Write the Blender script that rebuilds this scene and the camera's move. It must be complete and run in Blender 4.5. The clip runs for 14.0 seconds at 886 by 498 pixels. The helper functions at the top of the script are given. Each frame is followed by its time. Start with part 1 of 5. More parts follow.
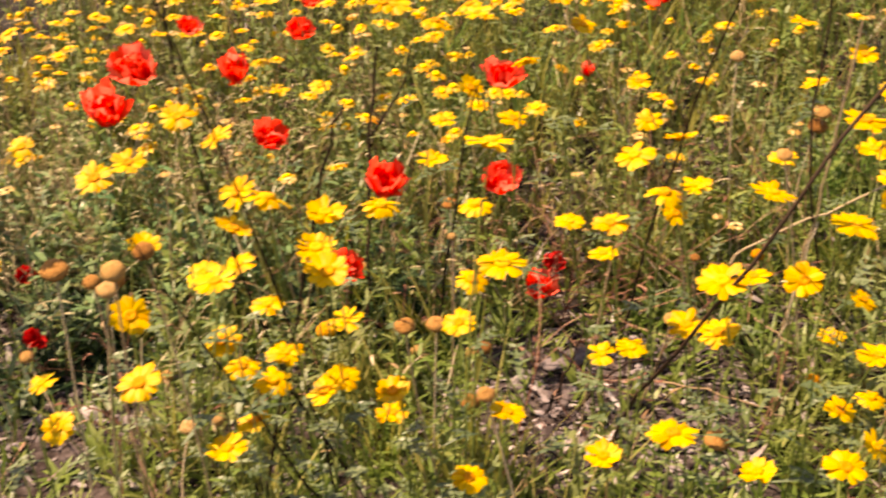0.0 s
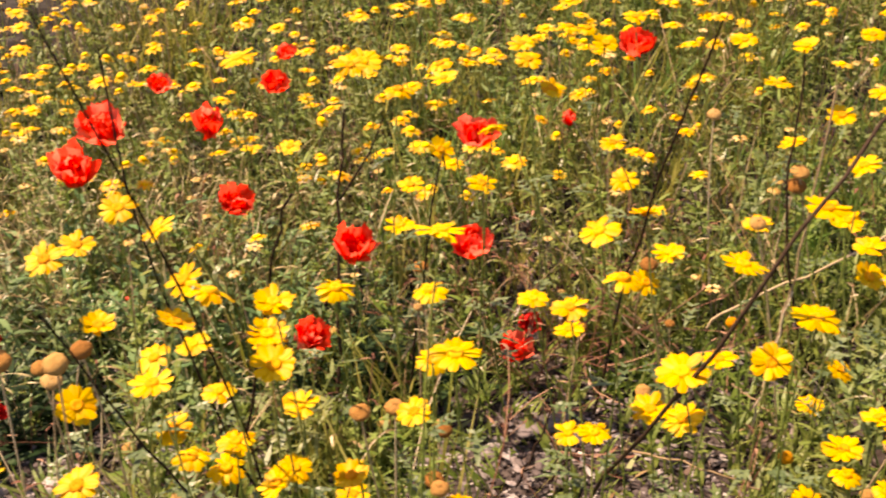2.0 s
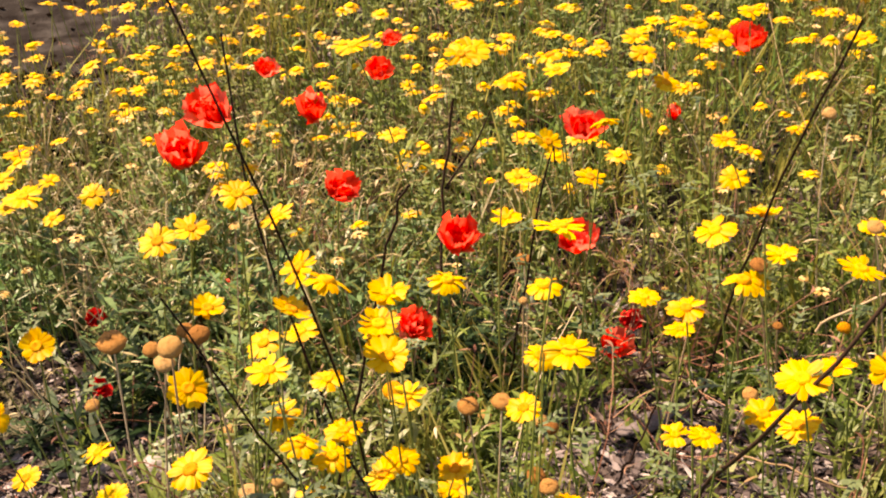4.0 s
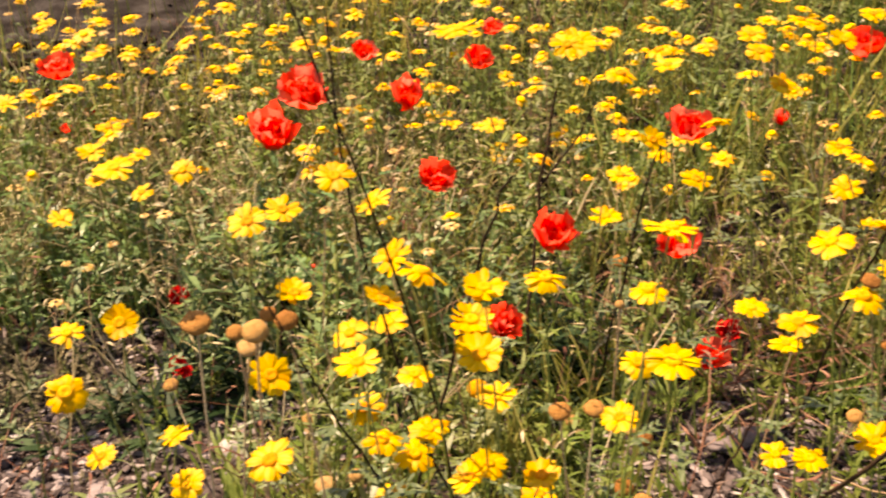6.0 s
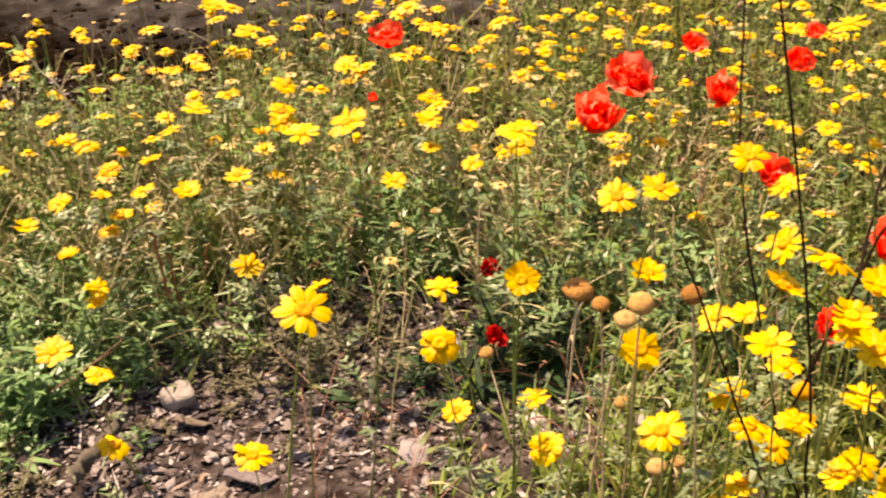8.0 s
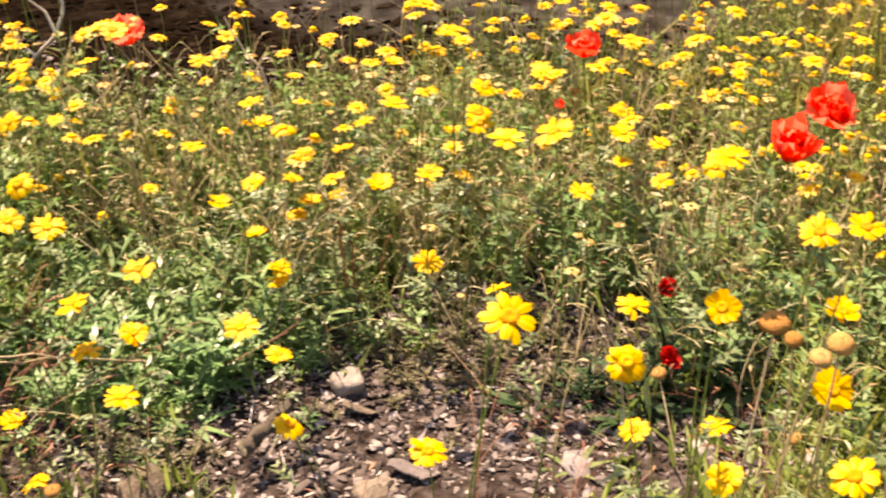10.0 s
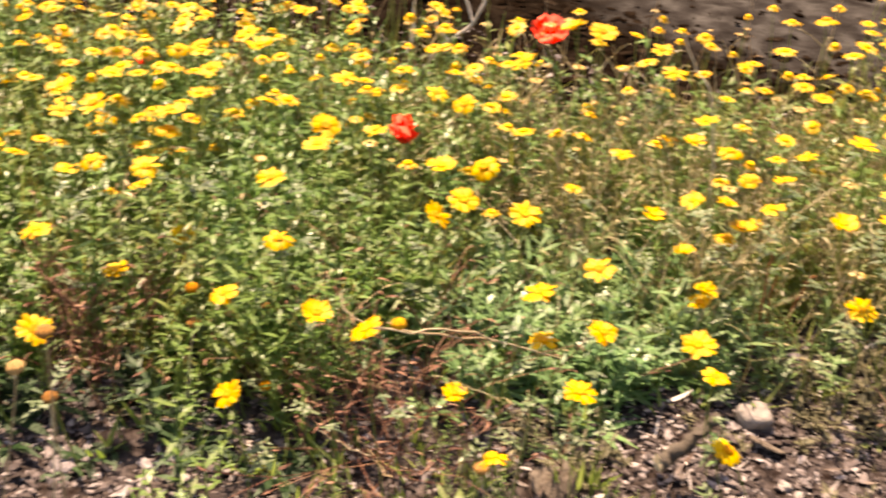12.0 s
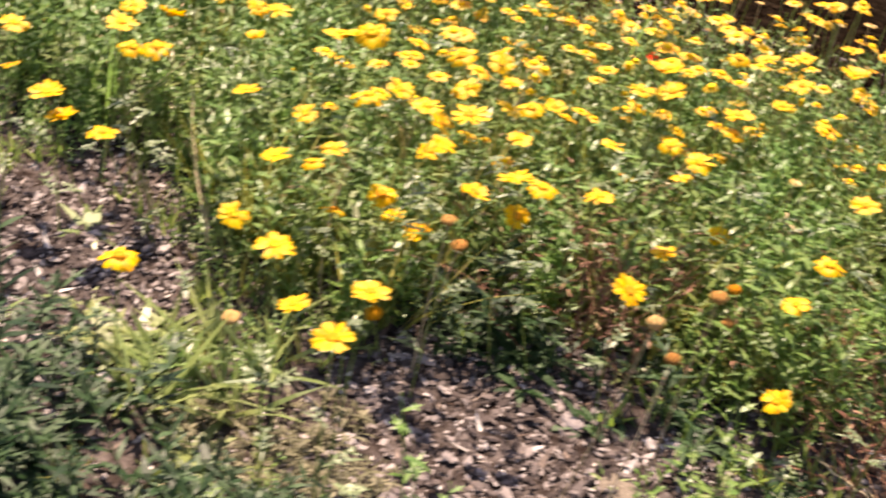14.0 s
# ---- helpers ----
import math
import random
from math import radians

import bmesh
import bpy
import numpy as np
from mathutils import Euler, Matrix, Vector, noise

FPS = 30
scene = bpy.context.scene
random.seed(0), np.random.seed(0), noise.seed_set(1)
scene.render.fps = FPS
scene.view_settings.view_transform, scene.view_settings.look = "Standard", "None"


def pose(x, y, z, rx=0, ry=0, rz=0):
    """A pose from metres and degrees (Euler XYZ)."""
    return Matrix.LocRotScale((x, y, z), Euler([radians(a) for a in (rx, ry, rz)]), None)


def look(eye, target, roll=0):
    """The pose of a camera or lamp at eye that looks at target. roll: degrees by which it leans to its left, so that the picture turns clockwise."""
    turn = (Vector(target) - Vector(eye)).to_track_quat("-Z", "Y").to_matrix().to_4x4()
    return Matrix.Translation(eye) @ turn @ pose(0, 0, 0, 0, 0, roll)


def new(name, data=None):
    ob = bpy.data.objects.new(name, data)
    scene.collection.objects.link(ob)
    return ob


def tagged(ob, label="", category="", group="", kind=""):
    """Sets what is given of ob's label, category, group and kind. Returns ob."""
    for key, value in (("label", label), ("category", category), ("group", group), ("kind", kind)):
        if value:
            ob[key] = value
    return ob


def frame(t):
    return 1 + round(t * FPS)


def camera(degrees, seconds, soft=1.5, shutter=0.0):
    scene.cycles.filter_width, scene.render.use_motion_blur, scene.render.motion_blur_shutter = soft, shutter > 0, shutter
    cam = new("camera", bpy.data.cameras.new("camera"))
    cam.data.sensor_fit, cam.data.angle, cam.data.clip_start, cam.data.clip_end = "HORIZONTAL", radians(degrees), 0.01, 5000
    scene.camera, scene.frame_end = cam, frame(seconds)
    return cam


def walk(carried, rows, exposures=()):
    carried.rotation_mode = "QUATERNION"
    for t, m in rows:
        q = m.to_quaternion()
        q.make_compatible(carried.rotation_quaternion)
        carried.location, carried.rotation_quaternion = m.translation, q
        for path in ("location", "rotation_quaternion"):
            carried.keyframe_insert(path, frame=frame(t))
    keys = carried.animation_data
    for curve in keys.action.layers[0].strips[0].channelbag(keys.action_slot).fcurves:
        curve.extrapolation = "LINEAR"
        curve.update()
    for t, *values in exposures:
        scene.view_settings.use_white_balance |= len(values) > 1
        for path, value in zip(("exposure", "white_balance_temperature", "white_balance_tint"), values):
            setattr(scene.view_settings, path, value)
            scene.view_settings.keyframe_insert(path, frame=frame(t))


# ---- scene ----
cam = camera(37.811, 14.0, soft=2.0, shutter=0.5)
PATH = [
    (0, (0.0168, -0.1270, 0.8446), (0.3718, 1.5532, -0.1804), -4.21),
    (0.5, (0.0621, -0.1099, 0.8565), (0.4793, 1.5480, -0.1815), -4.39),
    (1, (0.0925, -0.1012, 0.8683), (0.5273, 1.5585, -0.1595), -4.23),
    (1.5, (0.0956, -0.0947, 0.8744), (0.4930, 1.5818, -0.1413), -4.45),
    (2, (0.0738, -0.0869, 0.8762), (0.4160, 1.6065, -0.1316), -4.76),
    (2.5, (0.0558, -0.0817, 0.8799), (0.3531, 1.6183, -0.1309), -5.01),
    (3, (0.0448, -0.0777, 0.8807), (0.3040, 1.6274, -0.1319), -5.18),
    (3.2, (0.0437, -0.0770, 0.8808), (0.2916, 1.6293, -0.1325), -5.20),
    (5.3, (0.0581, -0.0388, 0.8627), (0.2342, 1.6709, -0.1601), -4.18),
    (5.5, (0.0581, -0.0331, 0.8592), (0.2128, 1.6788, -0.1632), -4.29),
    (6, (0.0371, -0.0304, 0.8557), (0.1396, 1.6893, -0.1602), -3.81),
    (6.5, (-0.0076, -0.0315, 0.8565), (0.0292, 1.6921, -0.1573), -3.60),
    (7, (-0.0675, -0.0449, 0.8661), (-0.0871, 1.6776, -0.1500), -2.98),
    (7.5, (-0.1011, -0.0475, 0.8532), (-0.1971, 1.6792, -0.1516), -2.64),
    (7.7, (-0.1068, -0.0474, 0.8491), (-0.2372, 1.6785, -0.1531), -2.64),
    (9.8, (-0.1454, -0.0513, 0.8515), (-0.5104, 1.6470, -0.1397), -0.79),
    (10, (-0.1521, -0.0533, 0.8571), (-0.5467, 1.6370, -0.1364), -0.58),
    (10.5, (-0.1930, -0.0703, 0.8611), (-0.6514, 1.6063, -0.1283), 0.29),
    (11, (-0.2426, -0.0905, 0.8531), (-0.7852, 1.5682, -0.1238), 1.13),
    (11.5, (-0.2993, -0.1101, 0.8506), (-0.9371, 1.5147, -0.1256), 2.20),
    (12, (-0.3512, -0.1274, 0.8521), (-1.0948, 1.4484, -0.1296), 3.32),
    (12.5, (-0.4008, -0.1484, 0.8572), (-1.2507, 1.3661, -0.1348), 4.74),
    (13, (-0.4416, -0.1813, 0.8533), (-1.4002, 1.2651, -0.1412), 6.60),
    (13.5, (-0.4858, -0.2368, 0.8377), (-1.5362, 1.1448, -0.1563), 8.74),
    (14, (-0.5777, -0.3387, 0.8033), (-1.6455, 1.0308, -0.1889), 12.34),
]
walk(cam, [(t, look(eye, target, roll)) for t, eye, target, roll in PATH], exposures=[(0, 1.38, 9900, 31), (3.0, 1.40, 9300, 29), (6.0, 1.44, 9900, 29.5), (7.5, 1.51, 9600, 26.5), (10.0, 1.80, 9500, 25), (11.0, 1.85, 9700, 26), (12.6, 1.85, 9100, 26), (14, 1.79, 8200, 24.5)])
# world, sun and exposure
SUN_DIR = Vector((-0.36, 0.30, 0.88)).normalized()
world = bpy.data.worlds.new("world")
scene.world = world
world.use_nodes = True
wn = world.node_tree
sky = wn.nodes.new("ShaderNodeTexSky")
sky.sky_type, sky.sun_disc = "NISHITA", False
sky.sun_elevation = math.asin(SUN_DIR.z)
sky.sun_rotation = math.atan2(SUN_DIR.x, SUN_DIR.y)
wn.nodes["Background"].inputs["Strength"].default_value = 0.098
wn.links.new(sky.outputs["Color"], wn.nodes["Background"].inputs["Color"])
sun_lamp = bpy.data.lights.new("sun", "SUN")
sun_lamp.energy, sun_lamp.angle, sun_lamp.color = 4.6, radians(0.6), (1.0, 0.94, 0.82)
sun_ob = new("sun", sun_lamp)
sun_ob.matrix_world = look(SUN_DIR * 30, (0, 0, 0))


# ---- materials ----
def material(name, stops, rough=0.6, scale=60.0, per="object", through_light=0.0, bump=0.0, spec=0.3, mix=0.5, bump_scale=None, patches=0.0):
    """A procedural surface: colours picked at random per thing or island, with a noise grain over them."""
    m = bpy.data.materials.new(name)
    m.use_nodes = True
    nt = m.node_tree
    b = nt.nodes["Principled BSDF"]
    b.inputs["Roughness"].default_value = rough
    b.inputs["Specular IOR Level"].default_value = spec
    co = nt.nodes.new("ShaderNodeTexCoord")
    no = nt.nodes.new("ShaderNodeTexNoise")
    no.inputs["Scale"].default_value, no.inputs["Detail"].default_value = scale, 4.0
    nt.links.new(co.outputs["Object"], no.inputs["Vector"])
    if per == "island":
        rnd = nt.nodes.new("ShaderNodeNewGeometry").outputs["Random Per Island"]
    else:
        rnd = nt.nodes.new("ShaderNodeObjectInfo").outputs["Random"]
    add = nt.nodes.new("ShaderNodeMath")
    add.operation = "MULTIPLY_ADD"
    nt.links.new(no.outputs["Fac"], add.inputs[0])
    add.inputs[1].default_value = mix
    sub = nt.nodes.new("ShaderNodeMath")
    sub.operation = "MULTIPLY_ADD"
    nt.links.new(rnd, sub.inputs[0])
    sub.inputs[1].default_value, sub.inputs[2].default_value = 1.0 - 0.4 * mix, -0.3 * mix
    nt.links.new(sub.outputs[0], add.inputs[2])
    ramp = nt.nodes.new("ShaderNodeValToRGB")
    ramp.color_ramp.elements[0].position, ramp.color_ramp.elements[0].color = stops[0][0], (*stops[0][1], 1)
    ramp.color_ramp.elements[1].position, ramp.color_ramp.elements[1].color = stops[-1][0], (*stops[-1][1], 1)
    for p, c in stops[1:-1]:
        ramp.color_ramp.elements.new(p).color = (*c, 1)
    nt.links.new(add.outputs[0], ramp.inputs[0])
    colour = ramp.outputs[0]
    if patches:
        # drifts of fresher and of drier growth
        pn = nt.nodes.new("ShaderNodeTexNoise")
        pn.inputs["Scale"].default_value, pn.inputs["Detail"].default_value = 5.5, 3.0
        nt.links.new(co.outputs["Object"], pn.inputs["Vector"])
        pr = nt.nodes.new("ShaderNodeMapRange")
        pr.inputs["From Min"].default_value, pr.inputs["From Max"].default_value = 0.42, 0.68
        pr.inputs["To Max"].default_value = patches
        nt.links.new(pn.outputs["Fac"], pr.inputs["Value"])
        pm = nt.nodes.new("ShaderNodeMix")
        pm.data_type = "RGBA"
        pm.inputs["B"].default_value = (0.25, 0.20, 0.065, 1)
        nt.links.new(pr.outputs[0], pm.inputs["Factor"])
        nt.links.new(colour, pm.inputs["A"])
        colour = pm.outputs["Result"]
    nt.links.new(colour, b.inputs["Base Color"])
    if bump:
        bn = nt.nodes.new("ShaderNodeBump")
        bn.inputs["Strength"].default_value, bn.inputs["Distance"].default_value = bump, 0.002
        bno = nt.nodes.new("ShaderNodeTexNoise")
        bno.inputs["Scale"].default_value = bump_scale or scale * 3
        nt.links.new(co.outputs["Object"], bno.inputs["Vector"])
        nt.links.new(bno.outputs["Fac"], bn.inputs["Height"])
        nt.links.new(bn.outputs["Normal"], b.inputs["Normal"])
    if through_light:
        tr = nt.nodes.new("ShaderNodeBsdfTranslucent")
        nt.links.new(colour, tr.inputs["Color"])
        mx = nt.nodes.new("ShaderNodeMixShader")
        mx.inputs[0].default_value = through_light
        nt.links.new(b.outputs[0], mx.inputs[1])
        nt.links.new(tr.outputs[0], mx.inputs[2])
        nt.links.new(mx.outputs[0], nt.nodes["Material Output"].inputs["Surface"])
    return m


M_PETAL = material("yellow_petal", [(0.05, (0.60, 0.275, 0.0015)), (0.35, (0.655, 0.375, 0.0025)), (0.9, (0.685, 0.445, 0.006))], 0.5, 6, through_light=0.35, spec=0.2)
M_PETAL_FAR = material("yellow_petals_far", [(0.0, (0.53, 0.185, 0.003)), (0.3, (0.63, 0.30, 0.003)), (0.6, (0.66, 0.378, 0.006)), (0.82, (0.65, 0.435, 0.040)), (1.0, (0.59, 0.43, 0.175))], 0.5, 90, per="island", through_light=0.3, spec=0.2)
M_FADED = material("faded_petals", [(0.0, (0.36, 0.18, 0.045)), (0.4, (0.54, 0.33, 0.09)), (0.75, (0.62, 0.46, 0.19)), (1.0, (0.68, 0.58, 0.38))], 0.6, 200, per="island", through_light=0.3, spec=0.2)
M_DISC = material("orange_disc", [(0.1, (0.55, 0.19, 0.0030)), (0.6, (0.63, 0.26, 0.0040)), (1.0, (0.67, 0.34, 0.0080))], 0.7, 14, bump=0.6, bump_scale=22, spec=0.15)
M_DISC_FAR = material("orange_disc_far", [(0.0, (0.6216, 0.3192, 0.00336)), (0.6, (0.7056, 0.42, 0.00504)), (1.0, (0.7392, 0.4872, 0.0084))], 0.7, 300, per="island", spec=0.15)
M_SPENT = material("spent_head", [(0.0, (0.17, 0.06375, 0.0153)), (0.4, (0.323, 0.1445, 0.03825)), (0.8, (0.408, 0.2295, 0.0765)), (1.0, (0.442, 0.306, 0.153))], 0.85, 7, bump=0.9, bump_scale=11, spec=0.1)
M_ORANGE = material("orange_head", [(0.0, (0.425, 0.136, 0.0051)), (0.5, (0.578, 0.238, 0.0068)), (1.0, (0.6375, 0.323, 0.017))], 0.8, 7, bump=0.9, bump_scale=11, spec=0.1)
M_POPPY = material("poppy_petal", [(0.1, (0.86, 0.030, 0.012)), (0.5, (0.90, 0.065, 0.034)), (0.95, (0.92, 0.18, 0.12))], 0.55, 5, through_light=0.84, bump=0.4, bump_scale=9, spec=0.2)
M_POPPY_OLD = material("wilted_poppy_petal", [(0.1, (0.45, 0.008, 0.008)), (0.9, (0.68, 0.025, 0.022))], 0.6, 120, through_light=0.3, spec=0.15)
M_CAPSULE = material("poppy_centre", [(0.1, (0.02, 0.03, 0.015)), (0.9, (0.07, 0.09, 0.04))], 0.7, 400, bump=0.3)
M_STEM = material("green_stem", [(0.1, (0.075, 0.11, 0.022)), (0.6, (0.12, 0.165, 0.034)), (1.0, (0.21, 0.22, 0.065))], 0.6, 60, spec=0.2)
M_DARKSTEM = material("dark_dry_stem", [(0.1, (0.016, 0.008, 0.005)), (0.6, (0.028, 0.015, 0.009)), (1.0, (0.052, 0.030, 0.018))], 0.75, 90, bump=0.4, spec=0.12)
M_STRAWSTEM = material("pale_dry_stem", [(0.0, (0.20, 0.13, 0.07)), (0.5, (0.36, 0.27, 0.16)), (1.0, (0.50, 0.42, 0.29))], 0.7, 90, bump=0.3, spec=0.2)
M_PALETWIG = material("bleached_twig", [(0.0, (0.42, 0.36, 0.29)), (0.5, (0.58, 0.52, 0.44)), (1.0, (0.70, 0.64, 0.56))], 0.75, 90, bump=0.3, spec=0.2)
M_LEAF = material("green_leaf", [(0.0, (0.069, 0.129, 0.020)), (0.35, (0.124, 0.209, 0.036)), (0.7, (0.190, 0.282, 0.062)), (1.0, (0.322, 0.380, 0.125))], 0.42, 40, per="island", through_light=0.5, spec=0.26, mix=0.3, patches=0.35)
M_GREYLEAF = material("grey_green_leaf", [(0.0, (0.106, 0.168, 0.056)), (0.5, (0.196, 0.274, 0.096)), (1.0, (0.291, 0.358, 0.148))], 0.36, 40, per="island", through_light=0.5, spec=0.36, mix=0.3, patches=0.4)
M_LUSH = material("fresh_green_leaf", [(0.0, (0.061, 0.141, 0.029)), (0.4, (0.110, 0.226, 0.048)), (0.8, (0.165, 0.297, 0.075)), (1.0, (0.264, 0.391, 0.143))], 0.36, 40, per="island", through_light=0.5, spec=0.28, mix=0.3, patches=0.25)
M_BLUEGREEN = material("blue_green_leaf", [(0.0, (0.059, 0.146, 0.053)), (0.4, (0.114, 0.240, 0.087)), (0.8, (0.175, 0.313, 0.119)), (1.0, (0.276, 0.403, 0.201))], 0.36, 40, per="island", through_light=0.42, spec=0.36, mix=0.3, patches=0.25)
# dark green weed leaf, taken near black so that its colour also carries shade
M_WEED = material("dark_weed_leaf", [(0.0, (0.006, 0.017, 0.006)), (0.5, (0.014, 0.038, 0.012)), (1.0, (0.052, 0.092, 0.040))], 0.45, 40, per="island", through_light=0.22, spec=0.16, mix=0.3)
M_OLIVE = material("olive_blade", [(0.0, (0.105, 0.125, 0.016)), (0.5, (0.20, 0.21, 0.038)), (1.0, (0.38, 0.355, 0.11))], 0.55, 40, per="island", through_light=0.45, spec=0.2, mix=0.3, patches=0.3)
M_DULL = material("dull_olive_leaf", [(0.0, (0.055, 0.052, 0.026)), (0.5, (0.112, 0.103, 0.056)), (1.0, (0.24, 0.215, 0.14))], 0.6, 40, per="island", through_light=0.3, spec=0.2, mix=0.3)
M_STRAW = material("dry_straw", [(0.0, (0.1196, 0.0598, 0.0276)), (0.4, (0.2392, 0.1518, 0.069)), (0.8, (0.4048, 0.3128, 0.1748)), (1.0, (0.5704, 0.506, 0.368))], 0.6, 40, per="island", through_light=0.15, spec=0.2, mix=0.3)
M_BLEACHED = material("bleached_straw", [(0.0, (0.21, 0.172, 0.075)), (0.4, (0.36, 0.30, 0.155)), (0.8, (0.53, 0.46, 0.28)), (1.0, (0.68, 0.61, 0.45))], 0.65, 40, per="island", through_light=0.4, spec=0.15, mix=0.3)
M_LITTER = material("leaf_litter", [(0.0, (0.07225, 0.03825, 0.0255)), (0.35, (0.17, 0.128, 0.108)), (0.75, (0.34, 0.298, 0.278)), (1.0, (0.561, 0.53, 0.505))], 0.7, 40, per="island", through_light=0.1, spec=0.2, mix=0.3)
M_RUSSET = material("russet_debris", [(0.0, (0.05, 0.018, 0.010)), (0.5, (0.13, 0.05, 0.03)), (1.0, (0.28, 0.16, 0.10))], 0.7, 40, per="island", spec=0.2, mix=0.3)
M_PEBBLE = material("gravel", [(0.0, (0.020, 0.014, 0.013)), (0.42, (0.052, 0.040, 0.038)), (0.70, (0.122, 0.100, 0.096)), (0.88, (0.235, 0.203, 0.197)), (1.0, (0.40, 0.365, 0.355))], 0.85, 160, per="island", bump=0.4, spec=0.15, mix=0.3)
# clods as dark as the belt they lie on, shade included in the colour
M_CLOD = material("shade_dark_clods", [(0.0, (0.0035, 0.0020, 0.0012)), (0.5, (0.0075, 0.0046, 0.0028)), (0.94, (0.016, 0.0105, 0.007)), (1.0, (0.05, 0.038, 0.028))], 0.95, 120, per="island", bump=0.5, spec=0.0, mix=0.3)
M_STONE = material("pale_stone", [(0.0, (0.14, 0.122, 0.113)), (0.5, (0.25, 0.222, 0.205)), (1.0, (0.38, 0.345, 0.325))], 0.85, 5, bump=0.8, bump_scale=14, spec=0.2, mix=0.9)
M_SLATE = material("mauve_stone", [(0.0, (0.085, 0.070, 0.070)), (0.5, (0.15, 0.128, 0.128)), (1.0, (0.24, 0.21, 0.21))], 0.85, 5, bump=0.8, bump_scale=14, spec=0.2, mix=0.9)
M_DRYLEAF = material("bleached_dry_leaf", [(0.0, (0.26, 0.22, 0.20)), (0.5, (0.42, 0.37, 0.34)), (1.0, (0.55, 0.50, 0.46))], 0.8, 6, bump=0.6, bump_scale=16, spec=0.15, mix=0.9)
M_RUSSETSTEM = material("russet_stem", [(0.0, (0.16, 0.05, 0.022)), (0.5, (0.27, 0.10, 0.045)), (1.0, (0.38, 0.18, 0.09))], 0.75, 90, bump=0.4, spec=0.15)
M_DRIFT = material("dark_weathered_wood", [(0.0, (0.050, 0.040, 0.031)), (0.5, (0.092, 0.077, 0.062)), (1.0, (0.16, 0.137, 0.112))], 0.85, 70, bump=0.9, bump_scale=160, spec=0.15, mix=0.9)
M_BARK = material("weathered_bark", [(0.0, (0.055, 0.040, 0.030)), (0.5, (0.12, 0.095, 0.075)), (1.0, (0.22, 0.185, 0.15))], 0.85, 6, bump=0.9, bump_scale=16, spec=0.15, mix=0.9)


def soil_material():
    """Stony grey-brown soil with clods at two scales; a belt behind the flower bed has shade painted in."""
    m = bpy.data.materials.new("stony_soil")
    m.use_nodes = True
    nt = m.node_tree
    b = nt.nodes["Principled BSDF"]
    b.inputs["Roughness"].default_value, b.inputs["Specular IOR Level"].default_value = 0.95, 0.0
    co = nt.nodes.new("ShaderNodeTexCoord")

    def grain(scale, detail=5.0):
        n = nt.nodes.new("ShaderNodeTexNoise")
        n.inputs["Scale"].default_value, n.inputs["Detail"].default_value = scale, detail
        nt.links.new(co.outputs["Object"], n.inputs["Vector"])
        return n.outputs["Fac"]

    def ramp(fac, stops):
        r = nt.nodes.new("ShaderNodeValToRGB")
        r.color_ramp.elements[0].position, r.color_ramp.elements[0].color = stops[0][0], (*stops[0][1], 1)
        r.color_ramp.elements[1].position, r.color_ramp.elements[1].color = stops[-1][0], (*stops[-1][1], 1)
        for p, c in stops[1:-1]:
            r.color_ramp.elements.new(p).color = (*c, 1)
        nt.links.new(fac, r.inputs[0])
        return r.outputs[0]

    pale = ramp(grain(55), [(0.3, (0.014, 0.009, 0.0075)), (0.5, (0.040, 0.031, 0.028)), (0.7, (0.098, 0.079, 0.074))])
    # near-black brown: the shade on the earth at the back is put into this colour
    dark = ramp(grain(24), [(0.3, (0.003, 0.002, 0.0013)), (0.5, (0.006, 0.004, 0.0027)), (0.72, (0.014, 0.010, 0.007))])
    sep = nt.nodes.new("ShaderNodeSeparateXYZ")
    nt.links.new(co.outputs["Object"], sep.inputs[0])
    # the shade-dark belt starts past a wavering line that runs behind the bed
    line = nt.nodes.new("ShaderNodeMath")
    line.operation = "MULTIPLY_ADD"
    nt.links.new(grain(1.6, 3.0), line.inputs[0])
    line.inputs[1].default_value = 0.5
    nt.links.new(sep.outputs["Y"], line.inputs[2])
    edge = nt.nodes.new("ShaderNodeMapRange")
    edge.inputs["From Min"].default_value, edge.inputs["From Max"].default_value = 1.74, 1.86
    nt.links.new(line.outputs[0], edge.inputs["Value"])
    grey = ramp(grain(18), [(0.3, (0.012, 0.010, 0.009)), (0.5, (0.026, 0.023, 0.021)), (0.72, (0.056, 0.052, 0.048))])
    edge2 = nt.nodes.new("ShaderNodeMapRange")
    edge2.inputs["From Min"].default_value, edge2.inputs["From Max"].default_value = 1.98, 2.18
    slant = nt.nodes.new("ShaderNodeMath")
    slant.operation = "MULTIPLY_ADD"
    slant.inputs[1].default_value = 0.45
    nt.links.new(sep.outputs["X"], slant.inputs[0])
    nt.links.new(line.outputs[0], slant.inputs[2])
    nt.links.new(slant.outputs[0], edge2.inputs["Value"])

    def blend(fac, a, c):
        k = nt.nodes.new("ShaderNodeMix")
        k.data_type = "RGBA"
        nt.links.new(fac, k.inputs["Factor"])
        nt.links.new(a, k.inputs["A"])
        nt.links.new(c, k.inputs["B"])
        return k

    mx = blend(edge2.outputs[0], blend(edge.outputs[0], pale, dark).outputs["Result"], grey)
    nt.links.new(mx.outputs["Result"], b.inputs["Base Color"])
    bn = nt.nodes.new("ShaderNodeBump")
    bn.inputs["Strength"].default_value, bn.inputs["Distance"].default_value = 0.9, 0.006
    nt.links.new(grain(130, 8.0), bn.inputs["Height"])
    nt.links.new(bn.outputs["Normal"], b.inputs["Normal"])
    return m


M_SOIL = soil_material()


